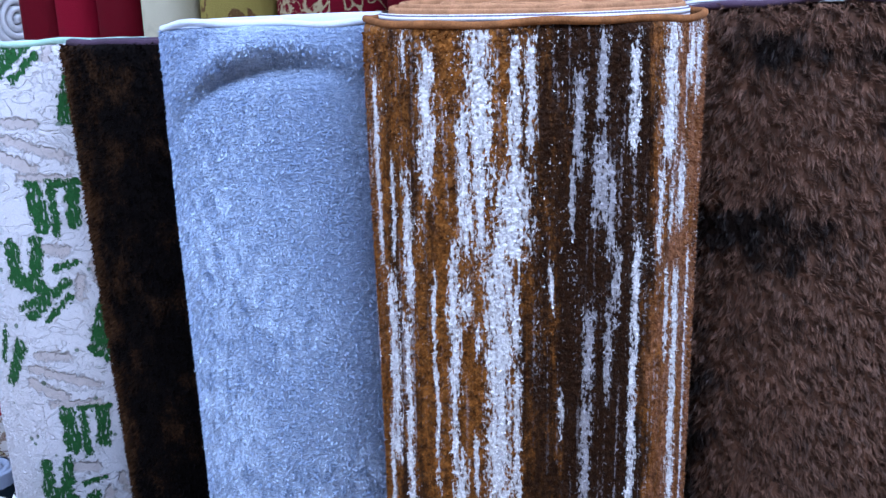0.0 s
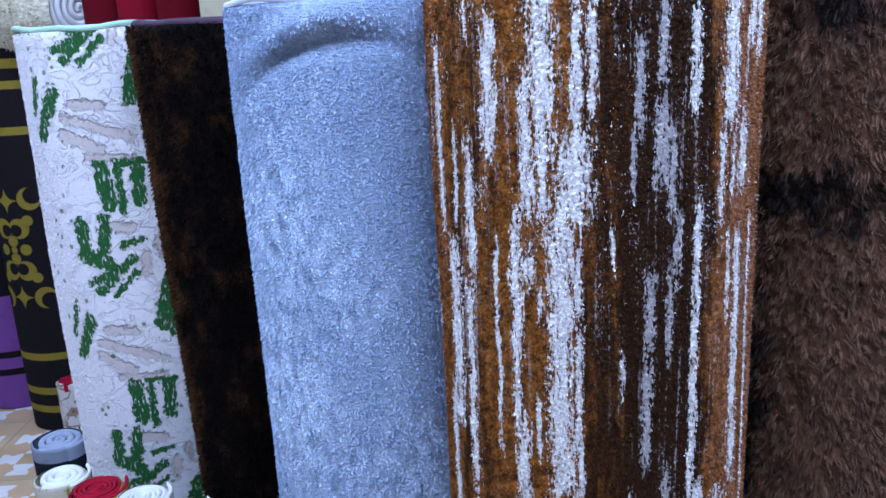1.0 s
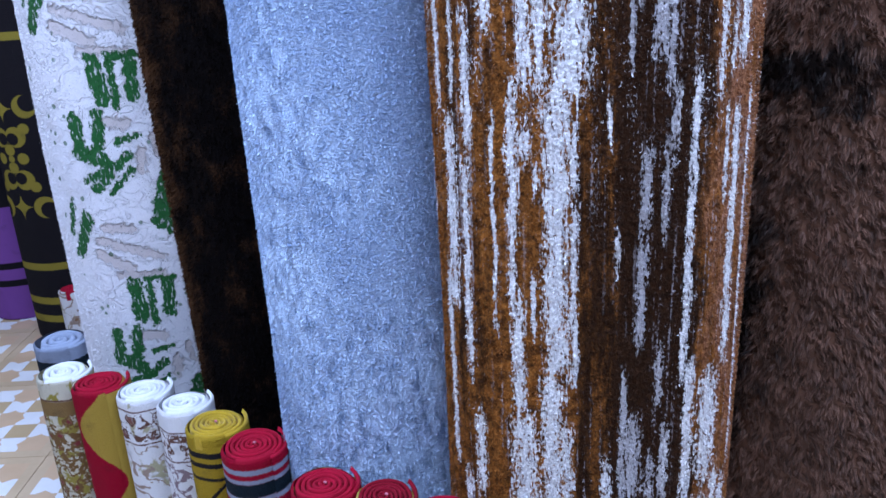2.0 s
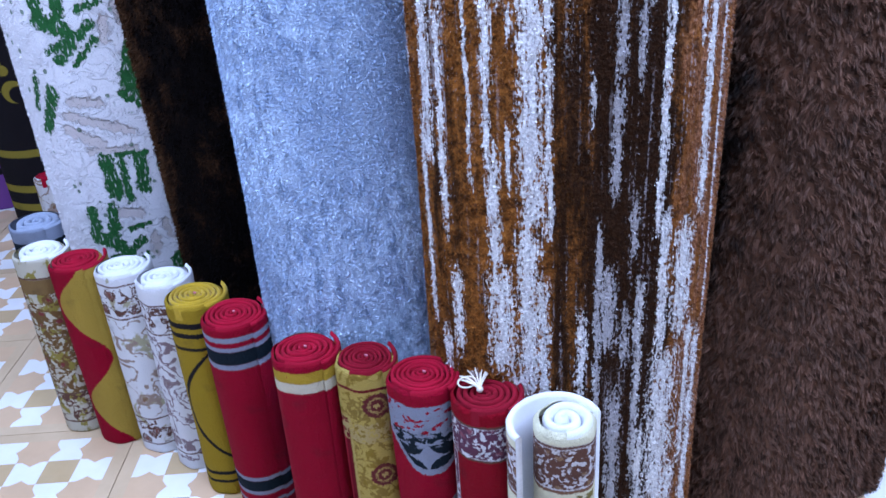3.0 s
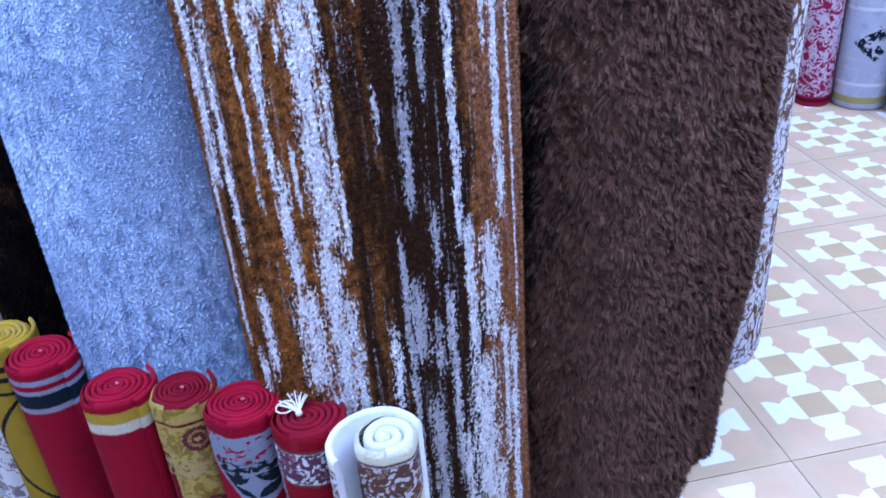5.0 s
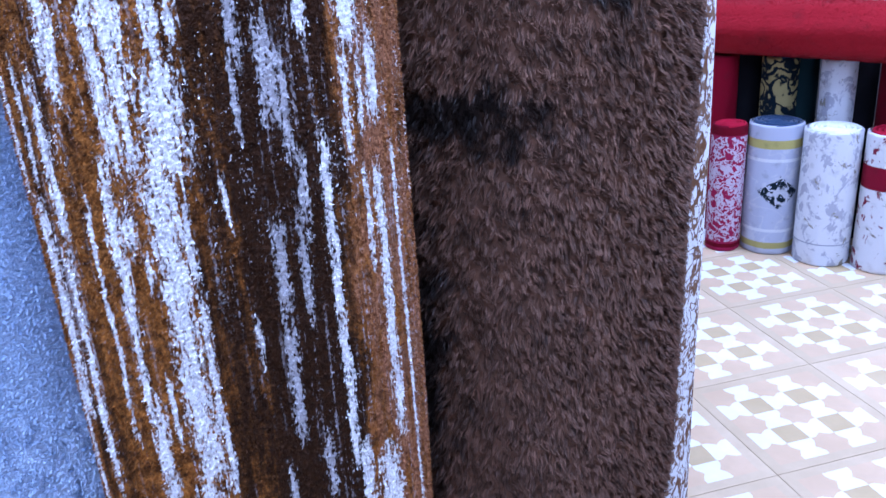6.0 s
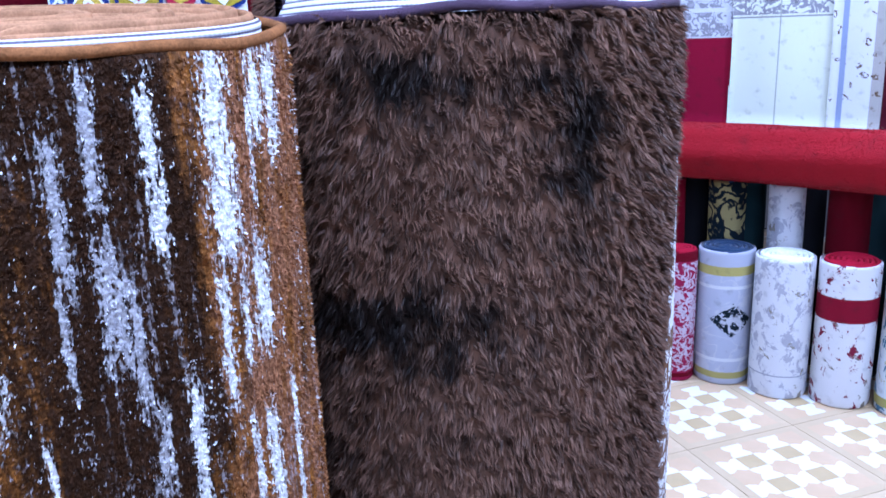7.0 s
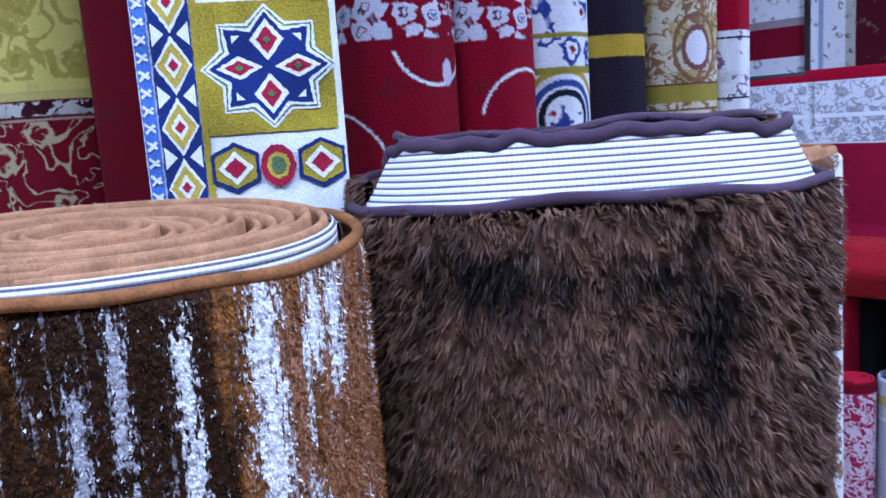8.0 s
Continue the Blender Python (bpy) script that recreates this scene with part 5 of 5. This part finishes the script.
m_gm = banded("gold_over_maroon_floral", (0.17, 0.003, 0.014), ((1.790, 1.806, (0.66, 0.55, 0.16)), (1.748, 1.752, (0.55, 0.42, 0.28))), both(panel(-2, 2, 1.806, 2.6, (0.80, 0.68, 0.17)), panel(-2, 2, 1.755, 1.788, (0.05, 0.006, 0.012)), filigree(13, (0.58, 0.46, 0.26), 1.0, 1.746, 0.012, None, 2.5), lambda g: [(g.f("MULTIPLY", q, g.band(g.v(), 1.83, 2.4)), c) for q, c in filigree(14, (0.50, 0.40, 0.08), 1.8, 2.5, 0.05, (0.44, 0.34, 0.06), 6)(g)], filigree(26, (0.66, 0.60, 0.54), 1.758, 1.786, 0.09, None, 2)), 0.85)
m_gf = banded("gold_brown_scrolls", (0.40, 0.31, 0.08), (), flowers(12, 0.3, (0.16, 0.08, 0.03), (0.20, 0.10, 0.03), 1, 1.5), 0.6)
m_dr = banded("plain_dark_red_pile", (0.16, 0.001, 0.010), (), None, 0.5)
m_rd = banded("plain_red_pile", (0.30, 0.003, 0.022), (), None, 0.55)
m_cr = banded("plain_cream_pile", (0.68, 0.62, 0.44), (), None, 0.85)


def crescents(g):
    """A mirrored ornament: four-pointed stars, crescents, drops and a leafy cross."""
    w = g.f("ABSOLUTE", g.f("SUBTRACT", g.v(), 0.78))
    x = g.f("ABSOLUTE", g.f("ADD", g.u(), 0.085))

    def away(cx, cw):
        a, b = g.f("SUBTRACT", x, cx), g.f("SUBTRACT", w, cw)
        return a, b, g.f("SQRT", g.f("ADD", g.f("MULTIPLY", a, a), g.f("MULTIPLY", b, b)))

    def under(q, r):
        return g.f("SUBTRACT", 1.0, g.step(q, r - 0.002, r + 0.002))
    a, b, _ = away(0.0, 0.195)
    star = under(g.f("ADD", g.f("SQRT", g.f("ABSOLUTE", a)), g.f("SQRT", g.f("ABSOLUTE", b))), 0.24)
    moon = g.f("MULTIPLY", under(away(0.092, 0.20)[2], 0.044), g.f("SUBTRACT", 1.0, under(away(0.105, 0.212)[2], 0.033)))
    scroll = g.f("MULTIPLY", under(away(0.035, 0.085)[2], 0.040), g.f("SUBTRACT", 1.0, under(away(0.022, 0.078)[2], 0.024)))
    drop = under(away(0.072, 0.115)[2], 0.021)
    a, b, d = away(0.0, 0.0)
    leaf = g.most(under(away(0.048, 0.0)[2], 0.022), under(away(0.0, 0.035)[2], 0.022), under(d, 0.014))
    return [(g.most(star, moon, scroll, drop, leaf), OLIVE)]


m_by = banded("black_yellow_bands", BLACK, ((1.47, 1.505, OLIVE), (1.395, 1.425, OLIVE), (1.225, 1.255, OLIVE), (0.315, 0.345, OLIVE), (0.165, 0.195, OLIVE), (0.085, 0.115, OLIVE)), crescents, 0.7)
m_pk = banded("purple_black_bands", PURPLE, ((0.16, 0.19, BLACK), (0.24, 0.27, BLACK), (0.52, 1.6, BLACK)), None, 0.7)

for spec in (
    (0.475, 2.110, 0.108, 0.10, m_rw1, "maroon rug roll with white curve and flowers"),
    (0.655, 2.235, 0.095, 0.10, m_rw2, "dark red rug roll with white arch and flowers"),
    (0.815, 2.380, 0.082, 0.09, m_bw, "white rug roll with blue and gold geometric figures"),
    (0.965, 2.480, 0.090, 0.09, m_bg, "black rug roll with one gold band"),
    (1.165, 2.590, 0.105, 0.10, m_md, "beige rug roll with brown medallions and borders"),
    (1.345, 2.690, 0.052, 0.07, m_wr, "white rug roll with red upper part"),
    (-0.290, 2.460, 0.165, 0.12, m_gm, "maroon rug roll with beige vines under a gold border"),
    (-0.030, 2.340, 0.105, 0.11, m_dr, "plain dark red rug roll"),
    (-0.570, 2.520, 0.115, 0.11, m_gf, "gold rug roll with brown scrolls"),
    (-0.780, 2.560, 0.085, 0.10, m_cr, "plain cream rug roll"),
    (-0.945, 2.640, 0.080, 0.10, m_dr, "plain dark maroon rug roll"),
    (-1.095, 2.700, 0.080, 0.10, m_rd, "plain bright red rug roll"),
    (-1.250, 2.800, 0.085, 0.10, m_dr, "plain dark maroon rug roll"),
):
    back_roll(spec[0], spec[1], spec[2], spec[3], 2.3, 10 if spec[0] > 0 else -8, spec[4], spec[5], 2.4, 3 + spec[0])

# far corner on the other side: banded rolls with one lying across
back_roll(-1.835, 3.185, 0.175, 0.17, 1.545, 12, m_by, "black rug roll with yellow bands and ornaments", 2.2, 8, rim_deep)
back_roll(-2.18, 3.38, 0.145, 0.15, 1.52, 12, m_pk, "purple rug roll with black bands", 2.2, 9, rim_deep)
back_roll(-1.68, 2.88, 0.048, 0.048, 0.29, 0, m_white1, "small white rolled mat with red wound edge", 2.0, 10, rim_red, "rolled_mat", MATS)
back_roll(-2.50, 3.56, 0.14, 0.14, 1.50, 0, m_gold, "mustard rug roll with black bands", 2.2, 11, rim_gold)


def lying_roll(p, q, r, surface, rim, label, pile=0, seed=1):
    """A rug roll that lies across the tops of standing ones."""
    p, q = Vector(p), Vector(q)
    d = q - p
    plan = Plan(r, r * 0.96, 2.0, 72, 0.01, seed)
    ob = new("rug_roll")
    ob.matrix_world = Matrix.Translation(p) @ d.to_track_quat("Z", "Y").to_matrix().to_4x4()
    tagged(ob, label, "rug roll", "rug rolls lying across others")
    part("carpet", wall_mesh("carpet", plan, d.length, [surface], 0.004, seed, 0.06, 0.02), ob)
    for end in (0, 1):
        me = coil_mesh("coil", plan, [rim], 0.0, 5, r / 6, None, 0.05, 0.97, 0.08, 0.003, seed, 40)
        c = part("coil", me, ob)
        c.matrix_local = pose(0, 0, d.length) if end else pose(0, 0, 0, 180)
    if pile:
        tagged(part("nap", pile_mesh("nap", plan, pile, 0.014 if seed == 2 else 0.006, 0.004, [surface], (-plan.length / 2, plan.length / 2), (0.01, d.length - 0.01), 0.0, 0.6, seed, amp=0.004, amp_seed=seed), ob), kind="stuff")
    return ob


m_redplush = plush("red_plush", (0.08, 0.0004, 0.003), (0.29, 0.0006, 0.008), (9, 9), 0.9, 200, 0.7, 0.05)
m_fluff = plush("beige_fleece", (0.34, 0.30, 0.20), (0.72, 0.68, 0.55), (10, 10), 0.6, 60, 0.9, 0.3)
lying_roll((-2.95, 3.62, 1.665), (-1.45, 2.98, 1.665), 0.155, m_fluff, rim_white, "beige fleecy rug roll lying across the standing rolls", 24000, 2)

# ---------------------------------------------------------------- right-hand display
DISPLAY = "short rug rolls of the side display"
HF = 0.605


def blotch(name, base, cols, bands=(), sx=14, amount=0.3, dark=0.85):
    def over(g):
        out = []
        for k, (c, th) in enumerate(cols):
            n = g.noise(1.0, g.scaled(sx, sx * 0.8, 3.1 * k + 1), 4, 0.7, 0.6)
            out.append((g.step(n, th, th + 0.03), c))
        return out
    return banded(name, base, bands, over, dark)


m_pinkred = banded("red_white_filigree", (0.34, 0.015, 0.07), ((0.555, 0.60, DEEP), (0.02, 0.04, DEEP)), filigree(27, (0.70, 0.58, 0.68), 0.05, 0.55, 0.06), 0.8)
m_lilac = banded("lilac_grey_ornament", (0.50, 0.52, 0.62), ((0.50, 0.54, (0.56, 0.48, 0.16)), (0.03, 0.06, (0.52, 0.45, 0.16)), (0.44, 0.455, WHITE), (0.11, 0.125, WHITE)), lambda g: [(g.f("MULTIPLY", g.f("SUBTRACT", 1.0, g.step(g.f("ADD", g.f("ADD", g.f("ABSOLUTE", g.f("MULTIPLY", g.f("SUBTRACT", g.u(), 0.035), 0.8)), g.f("ABSOLUTE", g.f("SUBTRACT", g.v(), 0.30))), g.f("MULTIPLY_ADD", g.noise(60, detail=1), 0.03, -0.015)), 0.074, 0.080)), g.step(g.noise(60, detail=2), 0.36, 0.42)), NAVY), *filigree(9, (0.66, 0.67, 0.74), 0.06, 0.50, 0.02)(g)], 0.88)
m_wht = blotch("white_grey_marbled", (0.78, 0.78, 0.80), (((0.55, 0.55, 0.62), 0.53), ((0.36, 0.32, 0.26), 0.61)), ((0.10, 0.105, (0.4, 0.42, 0.5)),), 15)
m_wredb = blotch("white_maroon_patches", (0.80, 0.79, 0.80), (((0.24, 0.02, 0.05), 0.57), ((0.28, 0.24, 0.20), 0.61)), ((0.37, 0.47, (0.26, 0.005, 0.025)),), 16)
m_wblue = blotch("white_blue_patches", (0.70, 0.74, 0.78), (((0.10, 0.22, 0.34), 0.55), ((0.46, 0.40, 0.16), 0.58)), ((0.03, 0.07, (0.46, 0.40, 0.14)),), 13)
m_on = banded("olive_navy_scrolls", (0.40, 0.33, 0.14), (), filigree(11, NAVY, -1, 3, 0.06, NAVY), 0.8)
m_dteal = banded("dark_teal_pile", (0.012, 0.035, 0.040), (), None, 0.5)
m_black = banded("black_pile", (0.010, 0.010, 0.014), (), None, 0.5)
rim_navy = cloth("navy_felt_edge", (0.02, 0.045, 0.10), 0.3, 600, 0.4)
for x, y, r, h, s, rim_m, lab in (
    (2.205, 3.525, 0.078, 0.60, m_pinkred, rim_red, "short pinkish red rug roll with white filigree"),
    (2.395, 3.455, 0.118, HF, m_lilac, rim_navy, "short lilac-grey rug roll with a navy ornament"),
    (2.535, 3.250, 0.118, HF, m_wht, rim_white, "short white marbled rug roll"),
    (2.715, 3.085, 0.116, HF, m_wredb, rim_red, "short white rug roll with a maroon band and patches"),
    (2.880, 2.905, 0.112, HF, m_wblue, rim_navy, "short white and teal patched rug roll"),
    (3.060, 2.720, 0.112, HF, m_wht, rim_white, "short white marbled rug roll"),
):
    ob, _ = back_roll(x, y, r, r, h, -33, s, lab, 2.0, x, rim_m, "rug_roll", DISPLAY)
for x, y, r, s, rim_m, lab in (
    (2.300, 3.800, 0.080, m_rd, rim_deep, "red rug roll under the lying one"),
    (2.510, 3.640, 0.082, m_on, rim_navy, "olive and navy rug roll under the lying one"),
    (2.670, 3.440, 0.075, m_wht, rim_white, "white marbled rug roll under the lying one"),
    (2.850, 3.270, 0.085, m_dr, rim_deep, "dark red rug roll under the lying one"),
    (3.020, 3.080, 0.080, m_wblue, rim_navy, "teal patched rug roll under the lying one"),
):
    back_roll(x, y, r, r, 0.86, -33, s, lab, 2.0, y, rim_m, "rug_roll", DISPLAY)
for x, y, s, lab in (
    (2.225, 4.02, m_dteal, "very dark teal rug roll behind the display"), (2.43, 3.86, m_black, "black rug roll behind the display"), (2.60, 3.68, m_dteal, "very dark teal rug roll behind the display"),
    (2.775, 3.50, m_black, "black rug roll behind the display"), (2.95, 3.30, m_dteal, "very dark teal rug roll behind the display"), (3.12, 3.10, m_black, "black rug roll behind the display"),
):
    back_roll(x, y, 0.115, 0.10, 0.95, -48, s, lab, 2.2, y, rim_navy, "rug_roll", DISPLAY)
lying_roll((1.95, 4.22, 0.992), (3.06, 2.74, 0.992), 0.128, m_redplush, rim_deep, "bright red plush rug roll lying across the standing rolls", 50000, 5)


def hanging_rug(x, y, turn, w, ztop, zbot, surface, label, back=0.25, seed=0, rad=0.025):
    """A rug draped over a rail: its face hangs in front, a short end behind."""
    n, prof = 14, []
    for z in np.linspace(zbot, ztop - rad, 9):
        prof.append((-rad, z))
    for k in range(1, 8):
        a = math.pi - math.pi * k / 8
        prof.append((rad * math.cos(a), ztop - rad + rad * math.sin(a)))
    for z in np.linspace(ztop - rad, ztop - back, 4):
        prof.append((rad, z))
    us = np.linspace(-w / 2, w / 2, n)
    verts, uvs = [], []
    dist = 0.0
    for layer in (0.0, 0.012):
        for k, (oy, z) in enumerate(prof):
            for u in us:
                ripple = 0.006 * math.sin(u * 19 + seed) + 0.004 * math.sin(z * 7 + seed * 2)
                verts.append((u, oy + (ripple + layer if oy < 0 else -layer if z < ztop - rad else layer * 0.3) * (1 if layer or True else 1), z - (layer * 0.8 if z > ztop - rad else 0)))
                uvs.append((u, z - zbot if oy <= 0 else ztop - zbot + 0.02))
    m = len(prof)
    faces = []
    for l in range(2):
        for k in range(m - 1):
            for i in range(n - 1):
                a = l * m * n + k * n + i
                f = (a, a + 1, a + n + 1, a + n)
                faces.append(f if l == 0 else f[::-1])
    rim_idx = [k * n for k in range(m)] + [(m - 1) * n + i for i in range(1, n)] + [k * n + n - 1 for k in range(m - 2, -1, -1)] + [i for i in range(n - 2, 0, -1)]
    for q in range(len(rim_idx)):
        a, b = rim_idx[q], rim_idx[(q + 1) % len(rim_idx)]
        faces.append((b, a, a + m * n, b + m * n))
    ob = new("hanging_rug", mesh("hanging_rug", verts, faces, uvs, [surface]))
    ob.matrix_world = pose(x, y, 0, 0, 0, turn)
    return tagged(ob, label, "rug", "rugs draped over the display rails")


LACE = (0.34, 0.33, 0.37)
h1 = banded("white_lace_red_field", (0.28, 0.004, 0.03), ((0.58, 0.60, WHITE),), lambda g: [(g.step(g.v(), 0.455, 0.46), (0.74, 0.75, 0.80)), *filigree(18, LACE, 0.465, 0.745, 0.035, (0.45, 0.44, 0.50))(g), (g.step(g.v(), 0.75, 0.754), RED)], 0.8)
h2 = banded("cream_field_grey_lace", (0.78, 0.80, 0.66), ((0.828, 0.84, (0.8, 0.8, 0.8)), (0.545, 0.552, (0.35, 0.36, 0.34))), lambda g: filigree(20, LACE, 0.56, 0.82, 0.07, (0.24, 0.23, 0.25))(g) + [(g.band(g.u(), -0.004, 0.002, 0.002), (0.5, 0.52, 0.42))], 0.93)
h3 = banded("white_border_maroon_field", (0.74, 0.74, 0.78), (), both(panel(0.00, 0.2, -0.1, 0.55, (0.075, 0.004, 0.012), (0.5, 0.46, 0.42), 0.05), flowers(24, 0.06, (0.16, 0.10, 0.06), None, 1, 1), lambda g: [(g.band(g.u(), -0.19, -0.165, 0.002), (0.36, 0.42, 0.60))]), 0.88)
h4 = banded("cream_gold_floral_field", (0.76, 0.71, 0.54), ((0.30, 0.36, (0.40, 0.32, 0.10)), (0.62, 0.64, WHITE)), both(blooms(9, (0.56, 0.46, 0.18), 0.54), filigree(13, (0.34, 0.24, 0.10), 0.0, 2.0, 0.04, (0.36, 0.22, 0.10), 1)), 0.88)
h5 = banded("white_red_bands", (0.72, 0.72, 0.76), ((0.20, 0.36, (0.22, 0.004, 0.02)), (0.36, 0.40, (0.35, 0.28, 0.30)), (0.62, 0.80, (0.18, 0.004, 0.02))), flowers(18, 0.12, LACE, None, 1, 3), 0.85)
TURN_R, DX, DY = -53.0, 0.602, -0.799
BX, BY = 2.93, 3.93
for k, (s, surf, lab, zt) in enumerate((
    (-2.30, h4, "cream and gold flowered rug draped over a rail", 1.80), (-1.80, h5, "white rug with red bands draped over a rail", 1.80), (-1.32, h3, "white bordered rug with maroon field draped over a rail", 1.82), (-0.86, h1, "white lace rug with red field draped over a rail", 1.79),
    (-0.44, h1, "white lace rug with red field draped over a rail", 1.81), (0.02, h2, "cream rug with grey lace band draped over a rail", 1.845), (0.48, h3, "white bordered rug with maroon field draped over a rail", 1.83), (0.95, h1, "white lace rug with red field draped over a rail", 1.81), (1.40, h5, "white rug with red bands draped over a rail", 1.82))):
    hanging_rug(BX + DX * s, BY + DY * s, TURN_R, 0.465, zt, 1.0, surf, lab, 0.25, k)
for k, (s, surf, lab) in enumerate(((-2.6, h4, "cream and gold flowered rug hung above the display"), (-2.1, h4, "cream and gold flowered rug hung above the display"), (-1.6, h4, "cream and gold flowered rug hung above the display"), (-1.1, h5, "white rug with red bands hung above the display"), (-0.6, h3, "white bordered rug with maroon field hung above the display"), (-0.1, h5, "white rug with red bands hung above the display"), (0.4, h4, "cream and gold flowered rug hung above the display"), (0.9, h5, "white rug with red bands hung above the display"))):
    hanging_rug(BX + 0.32 + DX * s, BY + 0.24 + DY * s, TURN_R, 0.46, 2.75, 1.70, surf, lab, 0.25, k + 20)


def rail(z, dx, dy, s0, s1):
    """The round bar on two posts that the rugs hang over."""
    p = Vector((BX + dx + DX * s0, BY + dy + DY * s0, z))
    q = Vector((BX + dx + DX * s1, BY + dy + DY * s1, z))
    ob = new("display_rail")
    ob.matrix_world = pose(p.x, p.y, 0, 0, 0, TURN_R)
    L = (q - p).length
    tagged(ob, "dark steel display rail carrying draped rugs", "display rail", "display rails")
    part("bar", tube_mesh("bar", [(0, 0, z), (L / 2, 0, z), (L, 0, z)], 0.014, [mat_steel], False), ob)
    for u in (0.03, L - 0.03):
        part("post", tube_mesh("post", [(u, 0.0, 0.0), (u, 0.001, z / 2), (u, 0.0, z)], 0.016, [mat_steel], False), ob)


g = Graph("dark_steel", 0.4)
g.b.inputs["Metallic"].default_value = 0.8
mat_steel = g.done(g.mix(g.noise(30, g.obj(), 3), (0.05, 0.05, 0.055), (0.12, 0.12, 0.13)))
rail(1.79, 0, 0, -2.6, 1.7)
rail(2.72, 0.32, 0.24, -2.9, 1.2)
# ---------------------------------------------------------------- floor tiles, last
TILE = tile_mesh()
ca, sa = math.cos(radians(TILE_TURN)), math.sin(radians(TILE_TURN))
for i in range(-14, 9):
    for j in range(-11, 10):
        lx, ly = (i + 0.5) * PITCH, (j + 0.5) * PITCH
        x, y = TX + lx * ca - ly * sa, TY + lx * sa + ly * ca
        if X0 - 0.05 < x < X1 + 0.05 and Y0 - 0.05 < y < Y1 + 0.05:
            ob = new("tile", TILE)
            ob.parent = floor
            ob.matrix_world = pose(x, y, 0.0, 0, 0, TILE_TURN)
